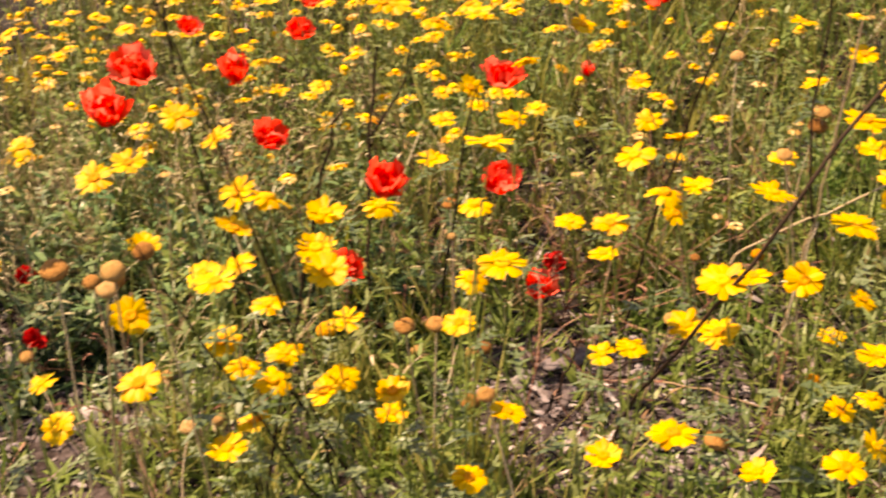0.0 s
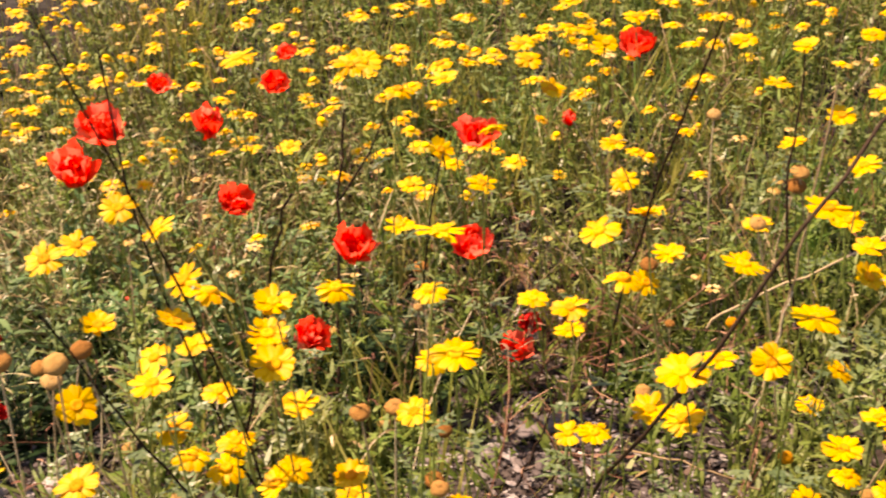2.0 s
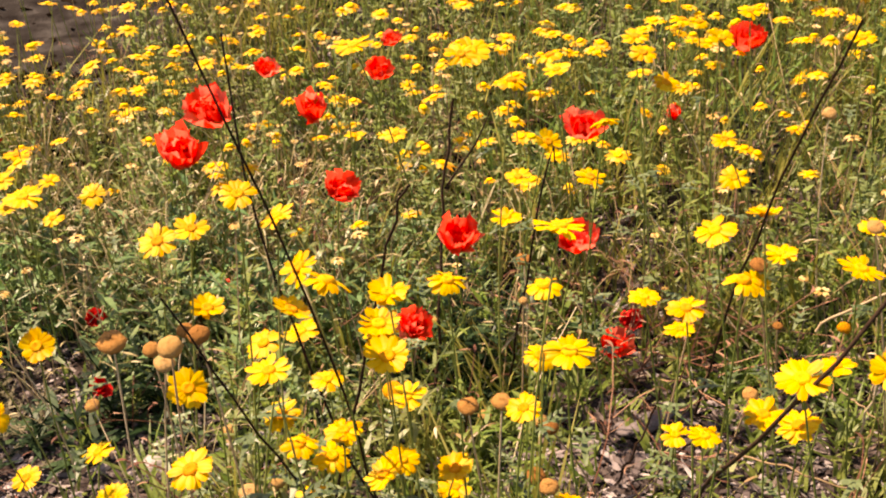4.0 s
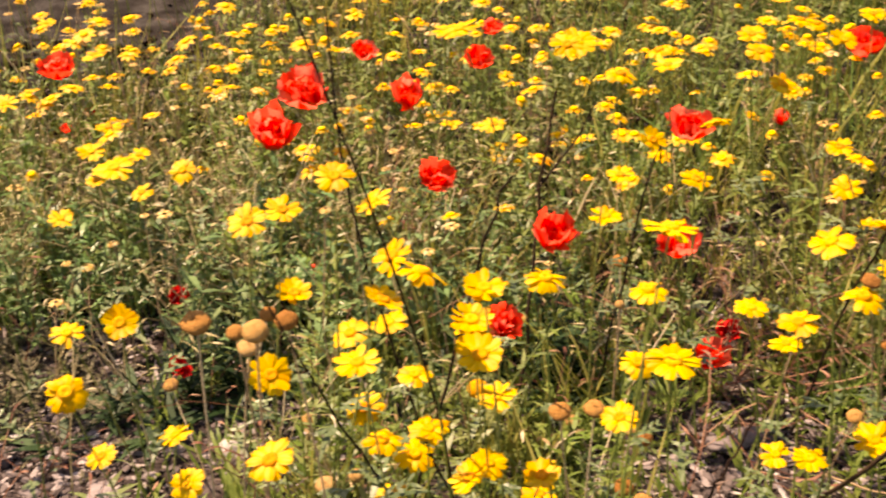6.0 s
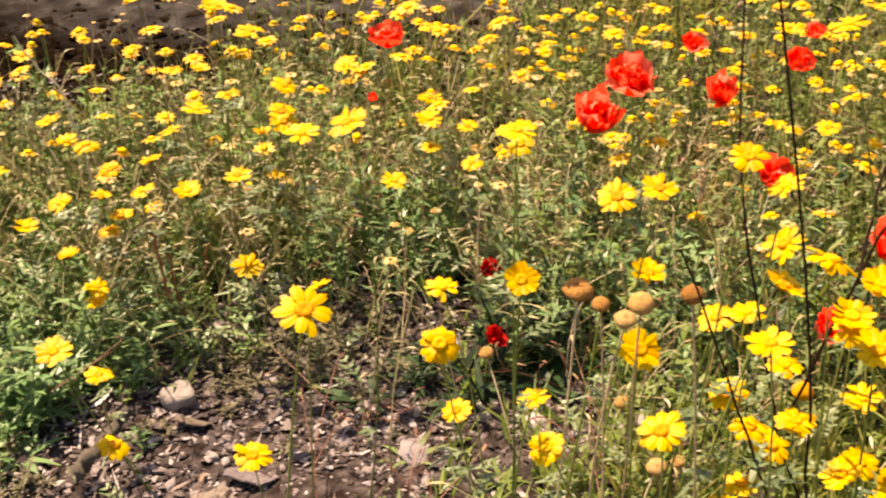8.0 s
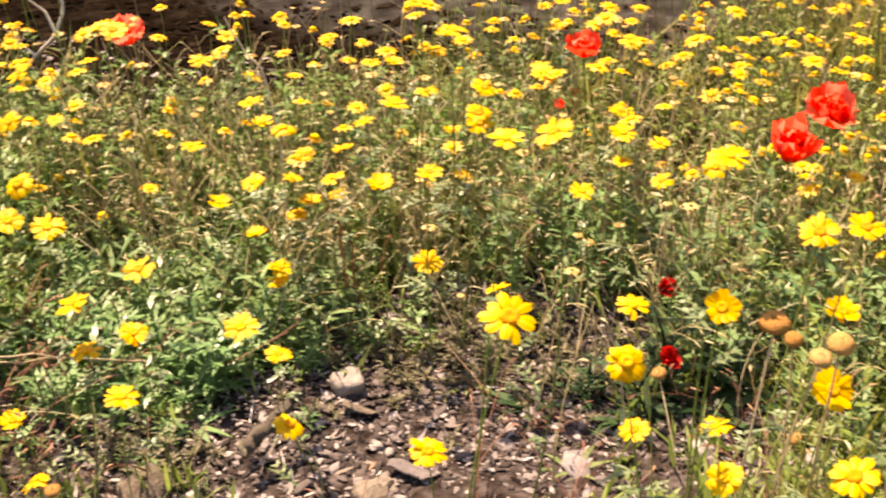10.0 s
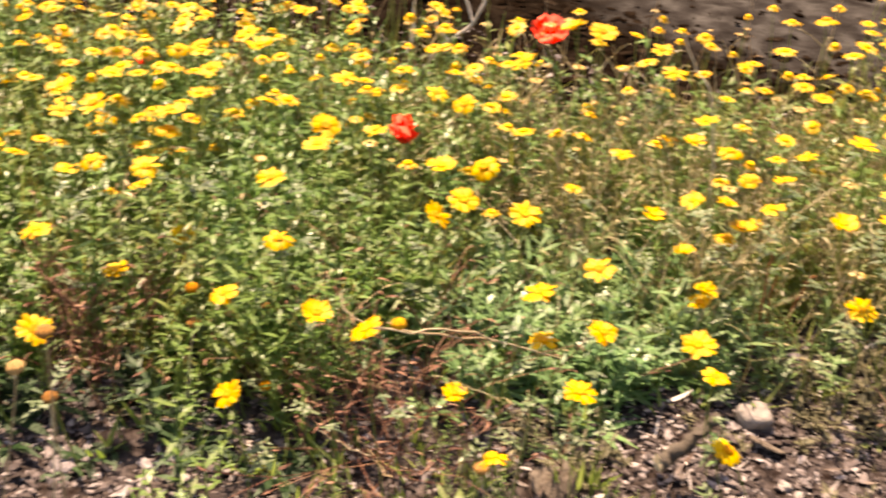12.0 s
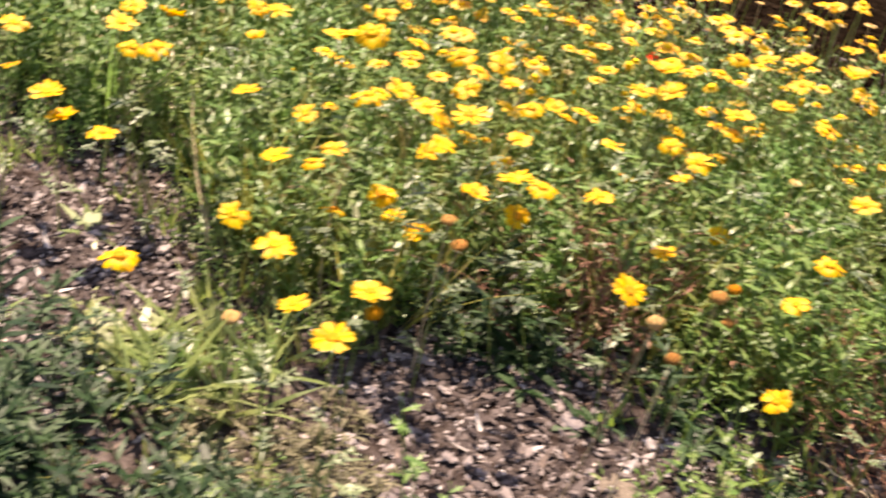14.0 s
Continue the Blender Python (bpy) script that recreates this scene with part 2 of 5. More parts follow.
# ---- helpers for building ----
def mesh_np(name, verts, faces, mat, smooth=False):
    """A mesh from arrays of vertices and of triangles or quads (rows of 3 or 4)."""
    me = bpy.data.meshes.new(name)
    verts = np.asarray(verts, np.float32)
    groups = [np.asarray(f, np.int32) for f in (faces if isinstance(faces, list) else [faces]) if len(f)]
    loops = np.concatenate([g.ravel() for g in groups])
    sizes = np.concatenate([np.full(len(g), g.shape[1], np.int32) for g in groups])
    me.vertices.add(len(verts))
    me.vertices.foreach_set("co", verts.ravel())
    me.loops.add(len(loops))
    me.loops.foreach_set("vertex_index", loops)
    me.polygons.add(len(sizes))
    me.polygons.foreach_set("loop_start", np.concatenate([[0], np.cumsum(sizes)[:-1]]).astype(np.int32))
    me.polygons.foreach_set("use_smooth", np.full(len(sizes), smooth, bool))
    me.update(calc_edges=True)
    me.validate()
    me.materials.append(mat)
    return me


def part(name, data, parent, m=None, label=""):
    ob = new(name, data)
    ob.parent = parent
    if m is not None:
        ob.matrix_basis = m
    return tagged(ob, label)


def grid_faces(nu, nv, closed=False):
    """Quads of a grid of nu by nv vertices (row by row of nv); closed joins the last column to the first."""
    i, j = np.meshgrid(np.arange(nu - 1), np.arange(nv if closed else nv - 1), indexing="ij")
    a, b = i * nv + j, i * nv + (j + 1) % nv
    return np.stack([a, b, b + nv, a + nv], -1).reshape(-1, 4)


def tube(points, radii, sides=5):
    """Vertices and quads of a round stalk along the points."""
    p = np.asarray(points, float)
    t = np.gradient(p, axis=0)
    t /= np.linalg.norm(t, axis=1, keepdims=True) + 1e-9
    side = np.cross(t, (0.31, 0.95, 0.02))
    side /= np.linalg.norm(side, axis=1, keepdims=True) + 1e-9
    up = np.cross(side, t)
    a = np.linspace(0, 2 * np.pi, sides, endpoint=False)
    ring = np.cos(a)[None, :, None] * side[:, None] + np.sin(a)[None, :, None] * up[:, None]
    v = p[:, None] + ring * np.asarray(radii, float)[:, None, None]
    return v.reshape(-1, 3), grid_faces(len(p), sides, True)


def joined(pieces):
    """Several (vertices, faces) in one."""
    vs, fs, n = [], [], 0
    for v, f in pieces:
        vs.append(np.asarray(v, float))
        fs.append(np.asarray(f) + n)
        n += len(v)
    return np.concatenate(vs), np.concatenate(fs)


def smooth_line(points, n):
    """n points along a bowed line through three or more given ones."""
    p = np.asarray(points, float)
    if len(p) == 2:
        p = np.stack([p[0], p.mean(0), p[1]])
    s = np.linspace(0, 1, len(p))
    deg = min(5, len(p) - 1)
    u = np.linspace(0, 1, n)
    return np.stack([np.polyval(np.polyfit(s, p[:, k], deg), u) for k in range(3)], -1)


def relief(x, y):
    """Height of the soil."""
    h = 0.012 * np.sin(2.1 * x + 0.7) * np.cos(1.7 * y + 0.4) + 0.006 * np.sin(6.3 * x + 2.2 * y) + 0.004 * np.sin(13.0 * y - 9.0 * x)
    return h


# ---- the ground ----
def build_ground():
    fine_x, fine_y = np.arange(-3.0, 2.4, 0.022), np.arange(-0.6, 3.6, 0.022)
    out = np.array([0.1, 0.3, 0.8, 2, 5, 12, 30, 80, 200, 500, 1200, 3000.0])
    xs = np.concatenate([-3.0 - out[::-1], fine_x, fine_x[-1] + out])
    ys = np.concatenate([-0.6 - out[::-1], fine_y, fine_y[-1] + out])
    gx, gy = np.meshgrid(xs, ys, indexing="ij")
    near = (gx > -3) & (gx < 2.4) & (gy > -0.6) & (gy < 3.6)
    gz = relief(gx, gy)
    r = np.random.default_rng(3)
    gz = gz + near * r.normal(0, 0.0022, gx.shape)
    for _ in range(260):
        cx, cy, s, h = r.uniform(-2.6, 2.0), r.uniform(0, 3.0), r.uniform(0.02, 0.07), r.uniform(-0.010, 0.014)
        gz = gz + near * h * np.exp(-((gx - cx) ** 2 + (gy - cy) ** 2) / s**2)
    v = np.stack([gx, gy, gz], -1).reshape(-1, 3)
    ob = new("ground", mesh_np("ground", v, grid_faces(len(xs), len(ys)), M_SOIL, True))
    tagged(ob, "stony grey-brown soil with shade painted as a dark belt behind the flower bed", "ground", kind="structure")


build_ground()

# bare stony places: centre, radius, how bare
BARE = []
BARE += [(-1.14, 0.70, 0.07, 0.9), (-1.03, 0.65, 0.06, 0.85), (-1.09, 0.50, 0.08, 1), (-1.17, 0.38, 0.05, 0.9), (-1.52, 0.26, 0.05, 0.8), (-0.73, 0.92, 0.07, 0.45), (-0.88, 0.94, 0.04, 0.75), (-0.89, 0.85, 0.05, 0.6), (-0.65, 0.87, 0.06, 0.6), (-0.51, 0.90, 0.08, 1), (-0.26, 1.24, 0.05, 0.7), (0.16, 1.11, 0.04, 0.6), (-0.48, 1.02, 0.11, 1), (-0.57, 0.98, 0.09, 0.95), (-0.34, 1.07, 0.09, 0.9), (-0.40, 0.96, 0.10, 0.95)]
BARE += [(-0.61, 0.89, 0.06, 0.7), (-0.27, 1.16, 0.06, 0.6), (-0.51, 1.05, 0.07, 1), (-0.39, 1.06, 0.07, 0.9), (-0.28, 1.00, 0.07, 0.7), (-1.26, 0.57, 0.06, 0.95), (-1.16, 0.62, 0.06, 0.95), (-1.21, 0.51, 0.09, 0.95), (-1.10, 0.58, 0.09, 0.95), (-0.89, 0.86, 0.04, 0.6), (-1.69, 0.34, 0.13, 1), (-1.55, 0.33, 0.09, 0.95), (-1.75, 0.51, 0.06, 0.7), (-1.52, 0.30, 0.07, 0.7), (-1.27, 0.48, 0.06, 1), (-1.20, 0.57, 0.07, 1)]
BARE += [(0.33, 0.93, 0.08, 1), (0.42, 0.97, 0.06, 1), (0.40, 0.85, 0.08, 1), (0.48, 0.88, 0.05, 0.9), (-1.46, 0.22, 0.04, 0.9), (-1.00, 0.45, 0.09, 0.95), (-1.12, 0.60, 0.07, 1), (-0.42, 1.11, 0.06, 0.8), (-0.33, 1.13, 0.05, 0.6), (-1.29, 0.64, 0.06, 0.75), (-1.18, 0.68, 0.05, 0.7), (0.44, 0.88, 0.08, 0.9), (0.36, 0.88, 0.06, 0.8), (0.52, 0.94, 0.05, 0.7), (0.47, 0.80, 0.05, 0.7), (-1.10, 0.59, 0.07, 1), (-1.14, 0.47, 0.09, 1), (-1.07, 0.52, 0.08, 1), (-1.24, 0.37, 0.05, 0.6), (0.37, 0.99, 0.05, 0.8), (0.30, 0.95, 0.04, 0.8), (-0.13, 1.07, 0.06, 0.65), (-0.03, 1.08, 0.04, 0.5), (0.34, 0.99, 0.04, 0.6), (-0.99, 0.72, 0.06, 0.6), (-0.84, 0.79, 0.05, 0.7), (-0.92, 0.69, 0.06, 0.65), (-0.42, 1.20, 0.05, 0.65), (-0.49, 1.16, 0.05, 0.65), (-0.35, 1.19, 0.05, 0.6), (-0.46, 1.24, 0.06, 0.6), (-0.55, 1.15, 0.04, 0.6), (-0.53, 1.21, 0.05, 0.55), (-0.38, 1.25, 0.05, 0.5), (-0.97, 0.66, 0.05, 0.75), (-1.03, 0.67, 0.05, 0.75)]


def bareness(x, y):
    b = np.zeros_like(x)
    for cx, cy, r, k in BARE:
        b = np.maximum(b, k * np.clip(2.2 - 1.4 * np.hypot(x - cx, y - cy) / r, 0, 1))
    return b


def back_line(x):
    """Where the meadow ends towards the bare dark soil behind it."""
    return 1.50 + 0.05 * np.sin(4.3 * x + 0.6) + 0.50 * np.clip((x + 1.0) / 0.5, 0, 1) + 1.0 * np.clip((x + 0.25) / 0.35, 0, 1)


def in_bed(x, y):
    """One inside the bed, falling to nothing across its ragged outline."""
    wave = 0.16 * np.sin(3.1 * x + 1.0) + 0.09 * np.sin(8.3 * x + 2.0) + 0.12 * np.sin(4.7 * y) + 0.06 * np.sin(13.0 * y + 5 * x)
    room = np.minimum(np.minimum(x + 2.75, 1.95 - x), np.minimum(y - 0.12 + 0.5 * np.clip(np.abs(x + 0.4) - 1.3, 0, 1), 3.0 - y))
    return np.clip((room + wave - 0.05 + 0.2 * (np.abs(x + 0.4) < 1.3) * (y < 1)) / 0.25, 0, 1)


def scatter(n, lo, hi, keep, seed):
    """Up to n places in the rectangle lo to hi, kept with the given chance."""
    r = np.random.default_rng(seed)
    x, y = r.uniform(lo[0], hi[0], n), r.uniform(lo[1], hi[1], n)
    ok = r.random(n) < keep(x, y) * in_bed(x, y)
    return x[ok], y[ok]


def placed(templates, x, y, z, turn, scale, lean, seed):
    """One joined mesh of copies of the templates, each turned, scaled and leaning."""
    r = np.random.default_rng(seed)
    pick = r.integers(0, len(templates), len(x))
    vs, fs, n = [], [], 0
    for k, (tv, tf) in enumerate(templates):
        i = np.where(pick == k)[0]
        if not len(i):
            continue
        c, s = np.cos(turn[i]), np.sin(turn[i])
        px = (tv[None, :, 0] * c[:, None] - tv[None, :, 1] * s[:, None]) * scale[i, None]
        py = (tv[None, :, 0] * s[:, None] + tv[None, :, 1] * c[:, None]) * scale[i, None]
        pz = tv[None, :, 2] * scale[i, None]
        px = px + pz * lean[i, 0, None] + x[i, None]
        py = py + pz * lean[i, 1, None] + y[i, None]
        pz = pz + z[i, None]
        vs.append(np.stack([px, py, pz], -1).reshape(-1, 3))
        fs.append((tf[None] + (np.arange(len(i)) * len(tv))[:, None, None] + n).reshape(-1, tf.shape[1]))
        n += len(i) * len(tv)
    return np.concatenate(vs), np.concatenate(fs)


# ---- leaves and stalks ----
def blade(base, way, up, length, width, curl, seg=3):
    """A narrow pointed leaf as a bowed strip."""
    way, up = np.asarray(way, float), np.asarray(up, float)
    way = way / np.linalg.norm(way)
    side = np.cross(way, up)
    side /= np.linalg.norm(side) + 1e-9
    nrm = np.cross(side, way)
    t = np.linspace(0, 1, seg + 1)
    w = width * np.array([0.45, 1.0, 0.75, 0.08])[: seg + 1] if seg == 3 else width * np.linspace(1, 0.1, seg + 1)
    mid = np.asarray(base, float) + length * t[:, None] * way + curl * length * (t**2)[:, None] * nrm
    v = np.stack([mid - side * w[:, None] / 2, mid + side * w[:, None] / 2], 1).reshape(-1, 3)
    return v, grid_faces(seg + 1, 2)


def feathery_sprig(r, height):
    """An upright stalk with narrow lobed leaves up its length."""
    bow = r.normal(0, 0.12, 2)
    pts = np.array([[bow[0] * t * t * height, bow[1] * t * t * height, t * height] for t in np.linspace(0, 1, 5)])
    out = [tube(pts, np.linspace(0.0013, 0.0008, 5), 3)]
    n = int(9 + height * 38)
    for k in range(n):
        t = 0.08 + 0.9 * k / n + r.uniform(-0.03, 0.03)
        at = np.array([bow[0] * t * t * height, bow[1] * t * t * height, t * height])
        a = k * 2.4 + r.uniform(-0.5, 0.5)
        rise = r.uniform(0.1, 1.0)
        way = (np.cos(a), np.sin(a), rise)
        long = r.uniform(0.014, 0.032) * (1.15 - 0.5 * t)
        out.append(blade(at, way, (0, 0, 1), long * 1.1, r.uniform(0.0036, 0.0066), r.uniform(-0.5, 0.1)))
        if r.random() < 0.6:
            mid = at + np.array(way) / np.linalg.norm(way) * long * 0.5
            for s in (-1, 1):
                out.append(blade(mid, (np.cos(a + 0.8 * s), np.sin(a + 0.8 * s), rise * 0.7), (0, 0, 1), long * 0.45, 0.0026, -0.2))
    return joined(out)


def grass_tuft(r, height, count=9, width=0.0028, spread=0.55):
    out = []
    for _ in range(count):
        a = r.uniform(0, 6.28)
        way = (np.cos(a) * r.uniform(0.05, spread), np.sin(a) * r.uniform(0.05, spread), 1)
        out.append(blade((r.normal(0, 0.008), r.normal(0, 0.008), 0), way, (np.cos(a), np.sin(a), 0.01), height * r.uniform(0.5, 1.1), width * r.uniform(0.7, 1.5), r.uniform(-0.1, 0.5)))
    return joined(out)


def dry_spray(r, height):
    """A thin withered stalk that forks, with shrunken bits on it."""
    bow = r.normal(0, 0.35, 2)
    pts = np.array([[bow[0] * t * t * height, bow[1] * t * t * height, t * height] for t in np.linspace(0, 1, 5)])
    out = [tube(pts, np.linspace(0.0012, 0.0005, 5), 3)]
    for _ in range(4):
        t = r.uniform(0.35, 0.95)
        at = np.array([bow[0] * t * t * height, bow[1] * t * t * height, t * height])
        a = r.uniform(0, 6.28)
        end = at + np.array([np.cos(a), np.sin(a), 0.9]) * r.uniform(0.015, 0.05)
        out.append(tube([at, (at + end) / 2 + (0, 0, 0.003), end], [0.0006, 0.0005, 0.0004], 3))
        out.append(blade(end, (np.cos(a), np.sin(a), 0.4), (0, 0, 1), r.uniform(0.006, 0.018), r.uniform(0.0014, 0.0036), -0.4))
    return joined(out)


def rosette(r, size):
    """A low plant of broad pointed leaves spread on the ground."""
    out = []
    for k in range(9):
        a = k * 2.4 + r.uniform(-0.3, 0.3)
        out.append(blade((0, 0, 0.003), (np.cos(a), np.sin(a), r.uniform(0.25, 0.9)), (0, 0, 1), size * r.uniform(0.6, 1.1), size * r.uniform(0.14, 0.24), r.uniform(-0.6, -0.2)))
    return joined(out)


def build_plants():
    r = np.random.default_rng(11)

    def lay(name, templates, n, keep, mat, label, category, seed, tall=(0.7, 1.15), lo=(-3.0, 0.02), hi=(2.2, 3.2), by=None, tip=0.12):
        x, y = scatter(n, lo, hi, keep, seed)
        q = np.random.default_rng(seed + 1)
        s = q.uniform(*tall, len(x))
        if by is not None:
            s = s * by(x, y)
        v, f = placed(templates, x, y, relief(x, y) - 0.004, q.uniform(0, 6.28, len(x)), s, q.normal(0, tip, (len(x), 2)), seed + 2)
        tagged(new(name, mesh_np(name, v, f, mat, False)), label, category, kind="stuff")

    def clumps(x, y, k=0.0):
        return 0.5 + 0.5 * np.sin(5.1 * x + 1.3 + k) * np.sin(4.3 * y + 0.4 + 2 * k) + 0.25 * np.sin(11 * x - 7 * y + k)

    def meadow(x, y):
        # gaps with bare soil between the plants at the near edge of the bed
        gap = np.clip((1.32 - y) / 0.22, 0, 1) * (x > -0.4) * np.clip(0.58 + 0.9 * np.sin(23 * x + 3 * np.sin(9 * y)) * np.sin(19 * y + 2 * np.sin(11 * x)), 0, 1)
        far = 0.25 * np.clip((y - 1.65) / 0.3, 0, 1) * (x > -0.3)
        return np.clip(1 - 1.2 * bareness(x, y) - 0.92 * gap - far - 0.6 * (x < -0.85) * (y < 0.47) - 0.35 * (x < -1.25) * (y < 0.33), 0, 1) * (y < back_line(x))

    def lower(x, y):
        # plants stay short on bare soil and where the path runs
        return np.clip(1 - 0.6 * bareness(x, y), 0.35, 1) * np.where((x < -1.1) & (y < 0.52), 0.42, 1.0) * np.where((x > -0.92) & (x < -0.15), np.clip(0.28 + 0.72 * (y - 1.08) / 0.40, 0.28, 1), 1.0)

    sprigs = [feathery_sprig(r, h) for h in (0.10, 0.12, 0.14, 0.16, 0.17, 0.19, 0.20, 0.22)]
    lay("feathery_foliage", sprigs, 8189, lambda x, y: meadow(x, y) * np.clip(0.35 + 0.75 * clumps(x, y), 0.15, 1) * np.where(x < -0.55, 0.55, 1.0), M_LEAF, "feathery green marigold foliage on thin upright stalks", "foliage", 21, by=lower)
    lay("grey_green_foliage", sprigs[:6], 6552, lambda x, y: meadow(x, y) * np.clip(0.3 + 0.8 * clumps(x, y, 2.0) + 0.45 * np.exp(-(((x + 0.6) / 0.5) ** 2 + ((y - 1.3) / 0.3) ** 2)), 0.1, 1), M_GREYLEAF, "grey-green feathery foliage between the flowers", "foliage", 31, by=lower)
    tufts = [grass_tuft(r, h) for h in (0.09, 0.12, 0.15, 0.18, 0.21)]
    lay("grass", tufts, 7020, lambda x, y: meadow(x, y) * np.clip(0.3 + 0.7 * clumps(x, y, 4.0), 0.15, 1), M_OLIVE, "fine olive grass blades among the flowers", "grass", 41, by=lower)
    sprays = [dry_spray(r, h) for h in (0.10, 0.13, 0.16, 0.19)]
    lay("withered_stalks", sprays, 3300, lambda x, y: np.clip(meadow(x, y) * 0.8 + 0.03, 0, 1) * np.where((x < -0.5) & (y < 1.28), 0.35, 1.0) * (y < back_line(x) + 0.1), M_STRAW, "withered straw-coloured stalks and husks", "dry stalks", 51, by=lower, tip=0.25)
    low = [grass_tuft(r, h, 6, 0.004, 1.2) for h in (0.03, 0.04, 0.055)]
    lay("low_weeds", low, 10530, lambda x, y: np.clip(0.95 - 0.93 * bareness(x, y), 0.05, 1) * np.where((x > -0.35) | ((x < -0.85) & (y < 0.47)), np.where((x < -1.25) & (y < 0.33), 0.12, 0.45), 1.0) * (y < back_line(x)), M_LEAF, "low green weeds close to the soil", "weeds", 61)
    lay("edge_weeds", [grass_tuft(r, h, 7, 0.0042, 1.0) for h in (0.03, 0.045, 0.06)] + [rosette(r, 0.022), rosette(r, 0.03)], 6500, lambda x, y: np.clip(1.0 - 0.75 * bareness(x, y), 0.1, 1) * np.clip((1.35 - y) / 0.2, 0, 1) * np.clip((x + 0.25) / 0.3, 0, 1) * np.clip(0.3 + 0.6 * clumps(2 * x, 2 * y, 5.0), 0.05, 1), M_LEAF, "low green weeds and grass at the near edge of the bed", "weeds", 107, lo=(-0.35, 0.45), hi=(1.1, 1.35), tip=0.25)
    ros = [rosette(r, s) for s in (0.03, 0.04, 0.05)]
    lay("broad_leaf_weeds", ros, 900, lambda x, y: np.clip(0.6 - 0.3 * bareness(x, y), 0, 1) * (y < back_line(x)), M_GREYLEAF, "low weeds with broad grey-green leaves", "weeds", 71)
    pale_sprays = [dry_spray(r, h) for h in (0.09, 0.12, 0.15, 0.17)]
    lush = [feathery_sprig(r, h) for h in (0.12, 0.15, 0.18, 0.20)]
    lay("lush_foliage", lush, 5600, lambda x, y: meadow(x, y) * np.clip((-0.15 - x) / 0.6, 0, 1) * (y < 1.6), M_LUSH, "fresh green feathery foliage at the thick end of the bed", "foliage", 25, by=lower, lo=(-2.6, 0.2), hi=(-0.15, 1.6))
    fresh = [grass_tuft(r, h, 8, 0.0032, 0.5) for h in (0.12, 0.16, 0.20, 0.24)]
    lay("fresh_grass", fresh, 3000, lambda x, y: meadow(x, y) * (0.75 * np.clip((x - 0.25) / 0.3, 0, 1) * np.clip((y - 1.0) / 0.2, 0, 1) + 0.45 * np.clip((-0.5 - x) / 0.4, 0, 1)) * np.clip(0.3 + clumps(x, y, 1.0), 0, 1), M_LUSH, "fresh green grass blades between the flowers", "grass", 45, by=lower)
    lay("bleached_stalks", pale_sprays, 5000, lambda x, y: meadow(x, y) * np.exp(-(((x + 0.50) / 0.6) ** 2 + ((y - 1.40) / 0.25) ** 2)), M_BLEACHED, "dense bleached and withered stalks between the flowers", "dry stalks", 55, lo=(-1.6, 0.8), hi=(0.4, 1.8), tip=0.3)
    cool = [feathery_sprig(r, h) for h in (0.08, 0.10, 0.12, 0.14)]
    lay("blue_green_foliage", cool, 1700, lambda x, y: meadow(x, y) * (np.exp(-(((x + 0.03) / 0.20) ** 2 + ((y - 1.26) / 0.14) ** 2)) + 0.7 * np.exp(-(((x + 0.32) / 0.16) ** 2 + ((y - 1.38) / 0.10) ** 2))), M_BLUEGREEN, "feathery blue-green foliage in the middle of the bed", "foliage", 27, lo=(-0.6, 1.0), hi=(0.4, 1.65))
    # straw and husks lying about
    bits = []
    for _ in range(6):
        a = r.uniform(0, 6.28)
        bits.append(blade((0, 0, 0.004), (np.cos(a), np.sin(a), r.uniform(-0.05, 0.5)), (0, 0, 1), r.uniform(0.010, 0.030), r.uniform(0.002, 0.007), r.uniform(-0.5, 0.5)))
    lay("straw_litter", bits, 34000, lambda x, y: np.where((x > -0.4) & (y < 1.45), np.where((x < 0.2) & (y < 1.15), 0.5, 0.9), 0.55) * (y < back_line(x) + 0.2), M_LITTER, "pale straw, husks and leaf scraps on the soil", "litter", 81)
    # debris heap of russet stalks
    heap = [dry_spray(r, h) for h in (0.05, 0.08, 0.11)]
    lay("russet_debris", heap, 13000, lambda x, y: np.exp(-(((x + 0.90) / 0.10) ** 2 + ((y - 0.92) / 0.09) ** 2)) + 0.9 * np.exp(-(((x + 1.24) / 0.07) ** 2 + ((y - 0.83) / 0.06) ** 2)) + 0.5 * np.exp(-(((x - 0.42) / 0.10) ** 2 + ((y - 1.15) / 0.1) ** 2)) + 0.6 * np.exp(-(((x + 1.17) / 0.05) ** 2 + ((y - 0.74) / 0.05) ** 2)) + 1.0 * np.exp(-(((x + 0.85) / 0.05) ** 2 + ((y - 0.80) / 0.045) ** 2)) + 0.03 * (x > -0.4), M_RUSSET, "tangle of russet withered stalks on the soil", "debris", 91, lo=(-1.4, 0.6), hi=(1.4, 2.5), tip=0.9)
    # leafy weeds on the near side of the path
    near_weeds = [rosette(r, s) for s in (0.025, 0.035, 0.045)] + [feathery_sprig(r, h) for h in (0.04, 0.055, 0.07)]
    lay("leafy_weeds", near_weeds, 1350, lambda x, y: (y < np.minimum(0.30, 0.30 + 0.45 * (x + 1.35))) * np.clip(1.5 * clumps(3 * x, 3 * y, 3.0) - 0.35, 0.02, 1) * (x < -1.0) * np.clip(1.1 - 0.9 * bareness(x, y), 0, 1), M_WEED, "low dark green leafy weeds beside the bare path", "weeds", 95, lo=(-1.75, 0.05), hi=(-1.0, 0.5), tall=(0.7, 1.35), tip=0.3)
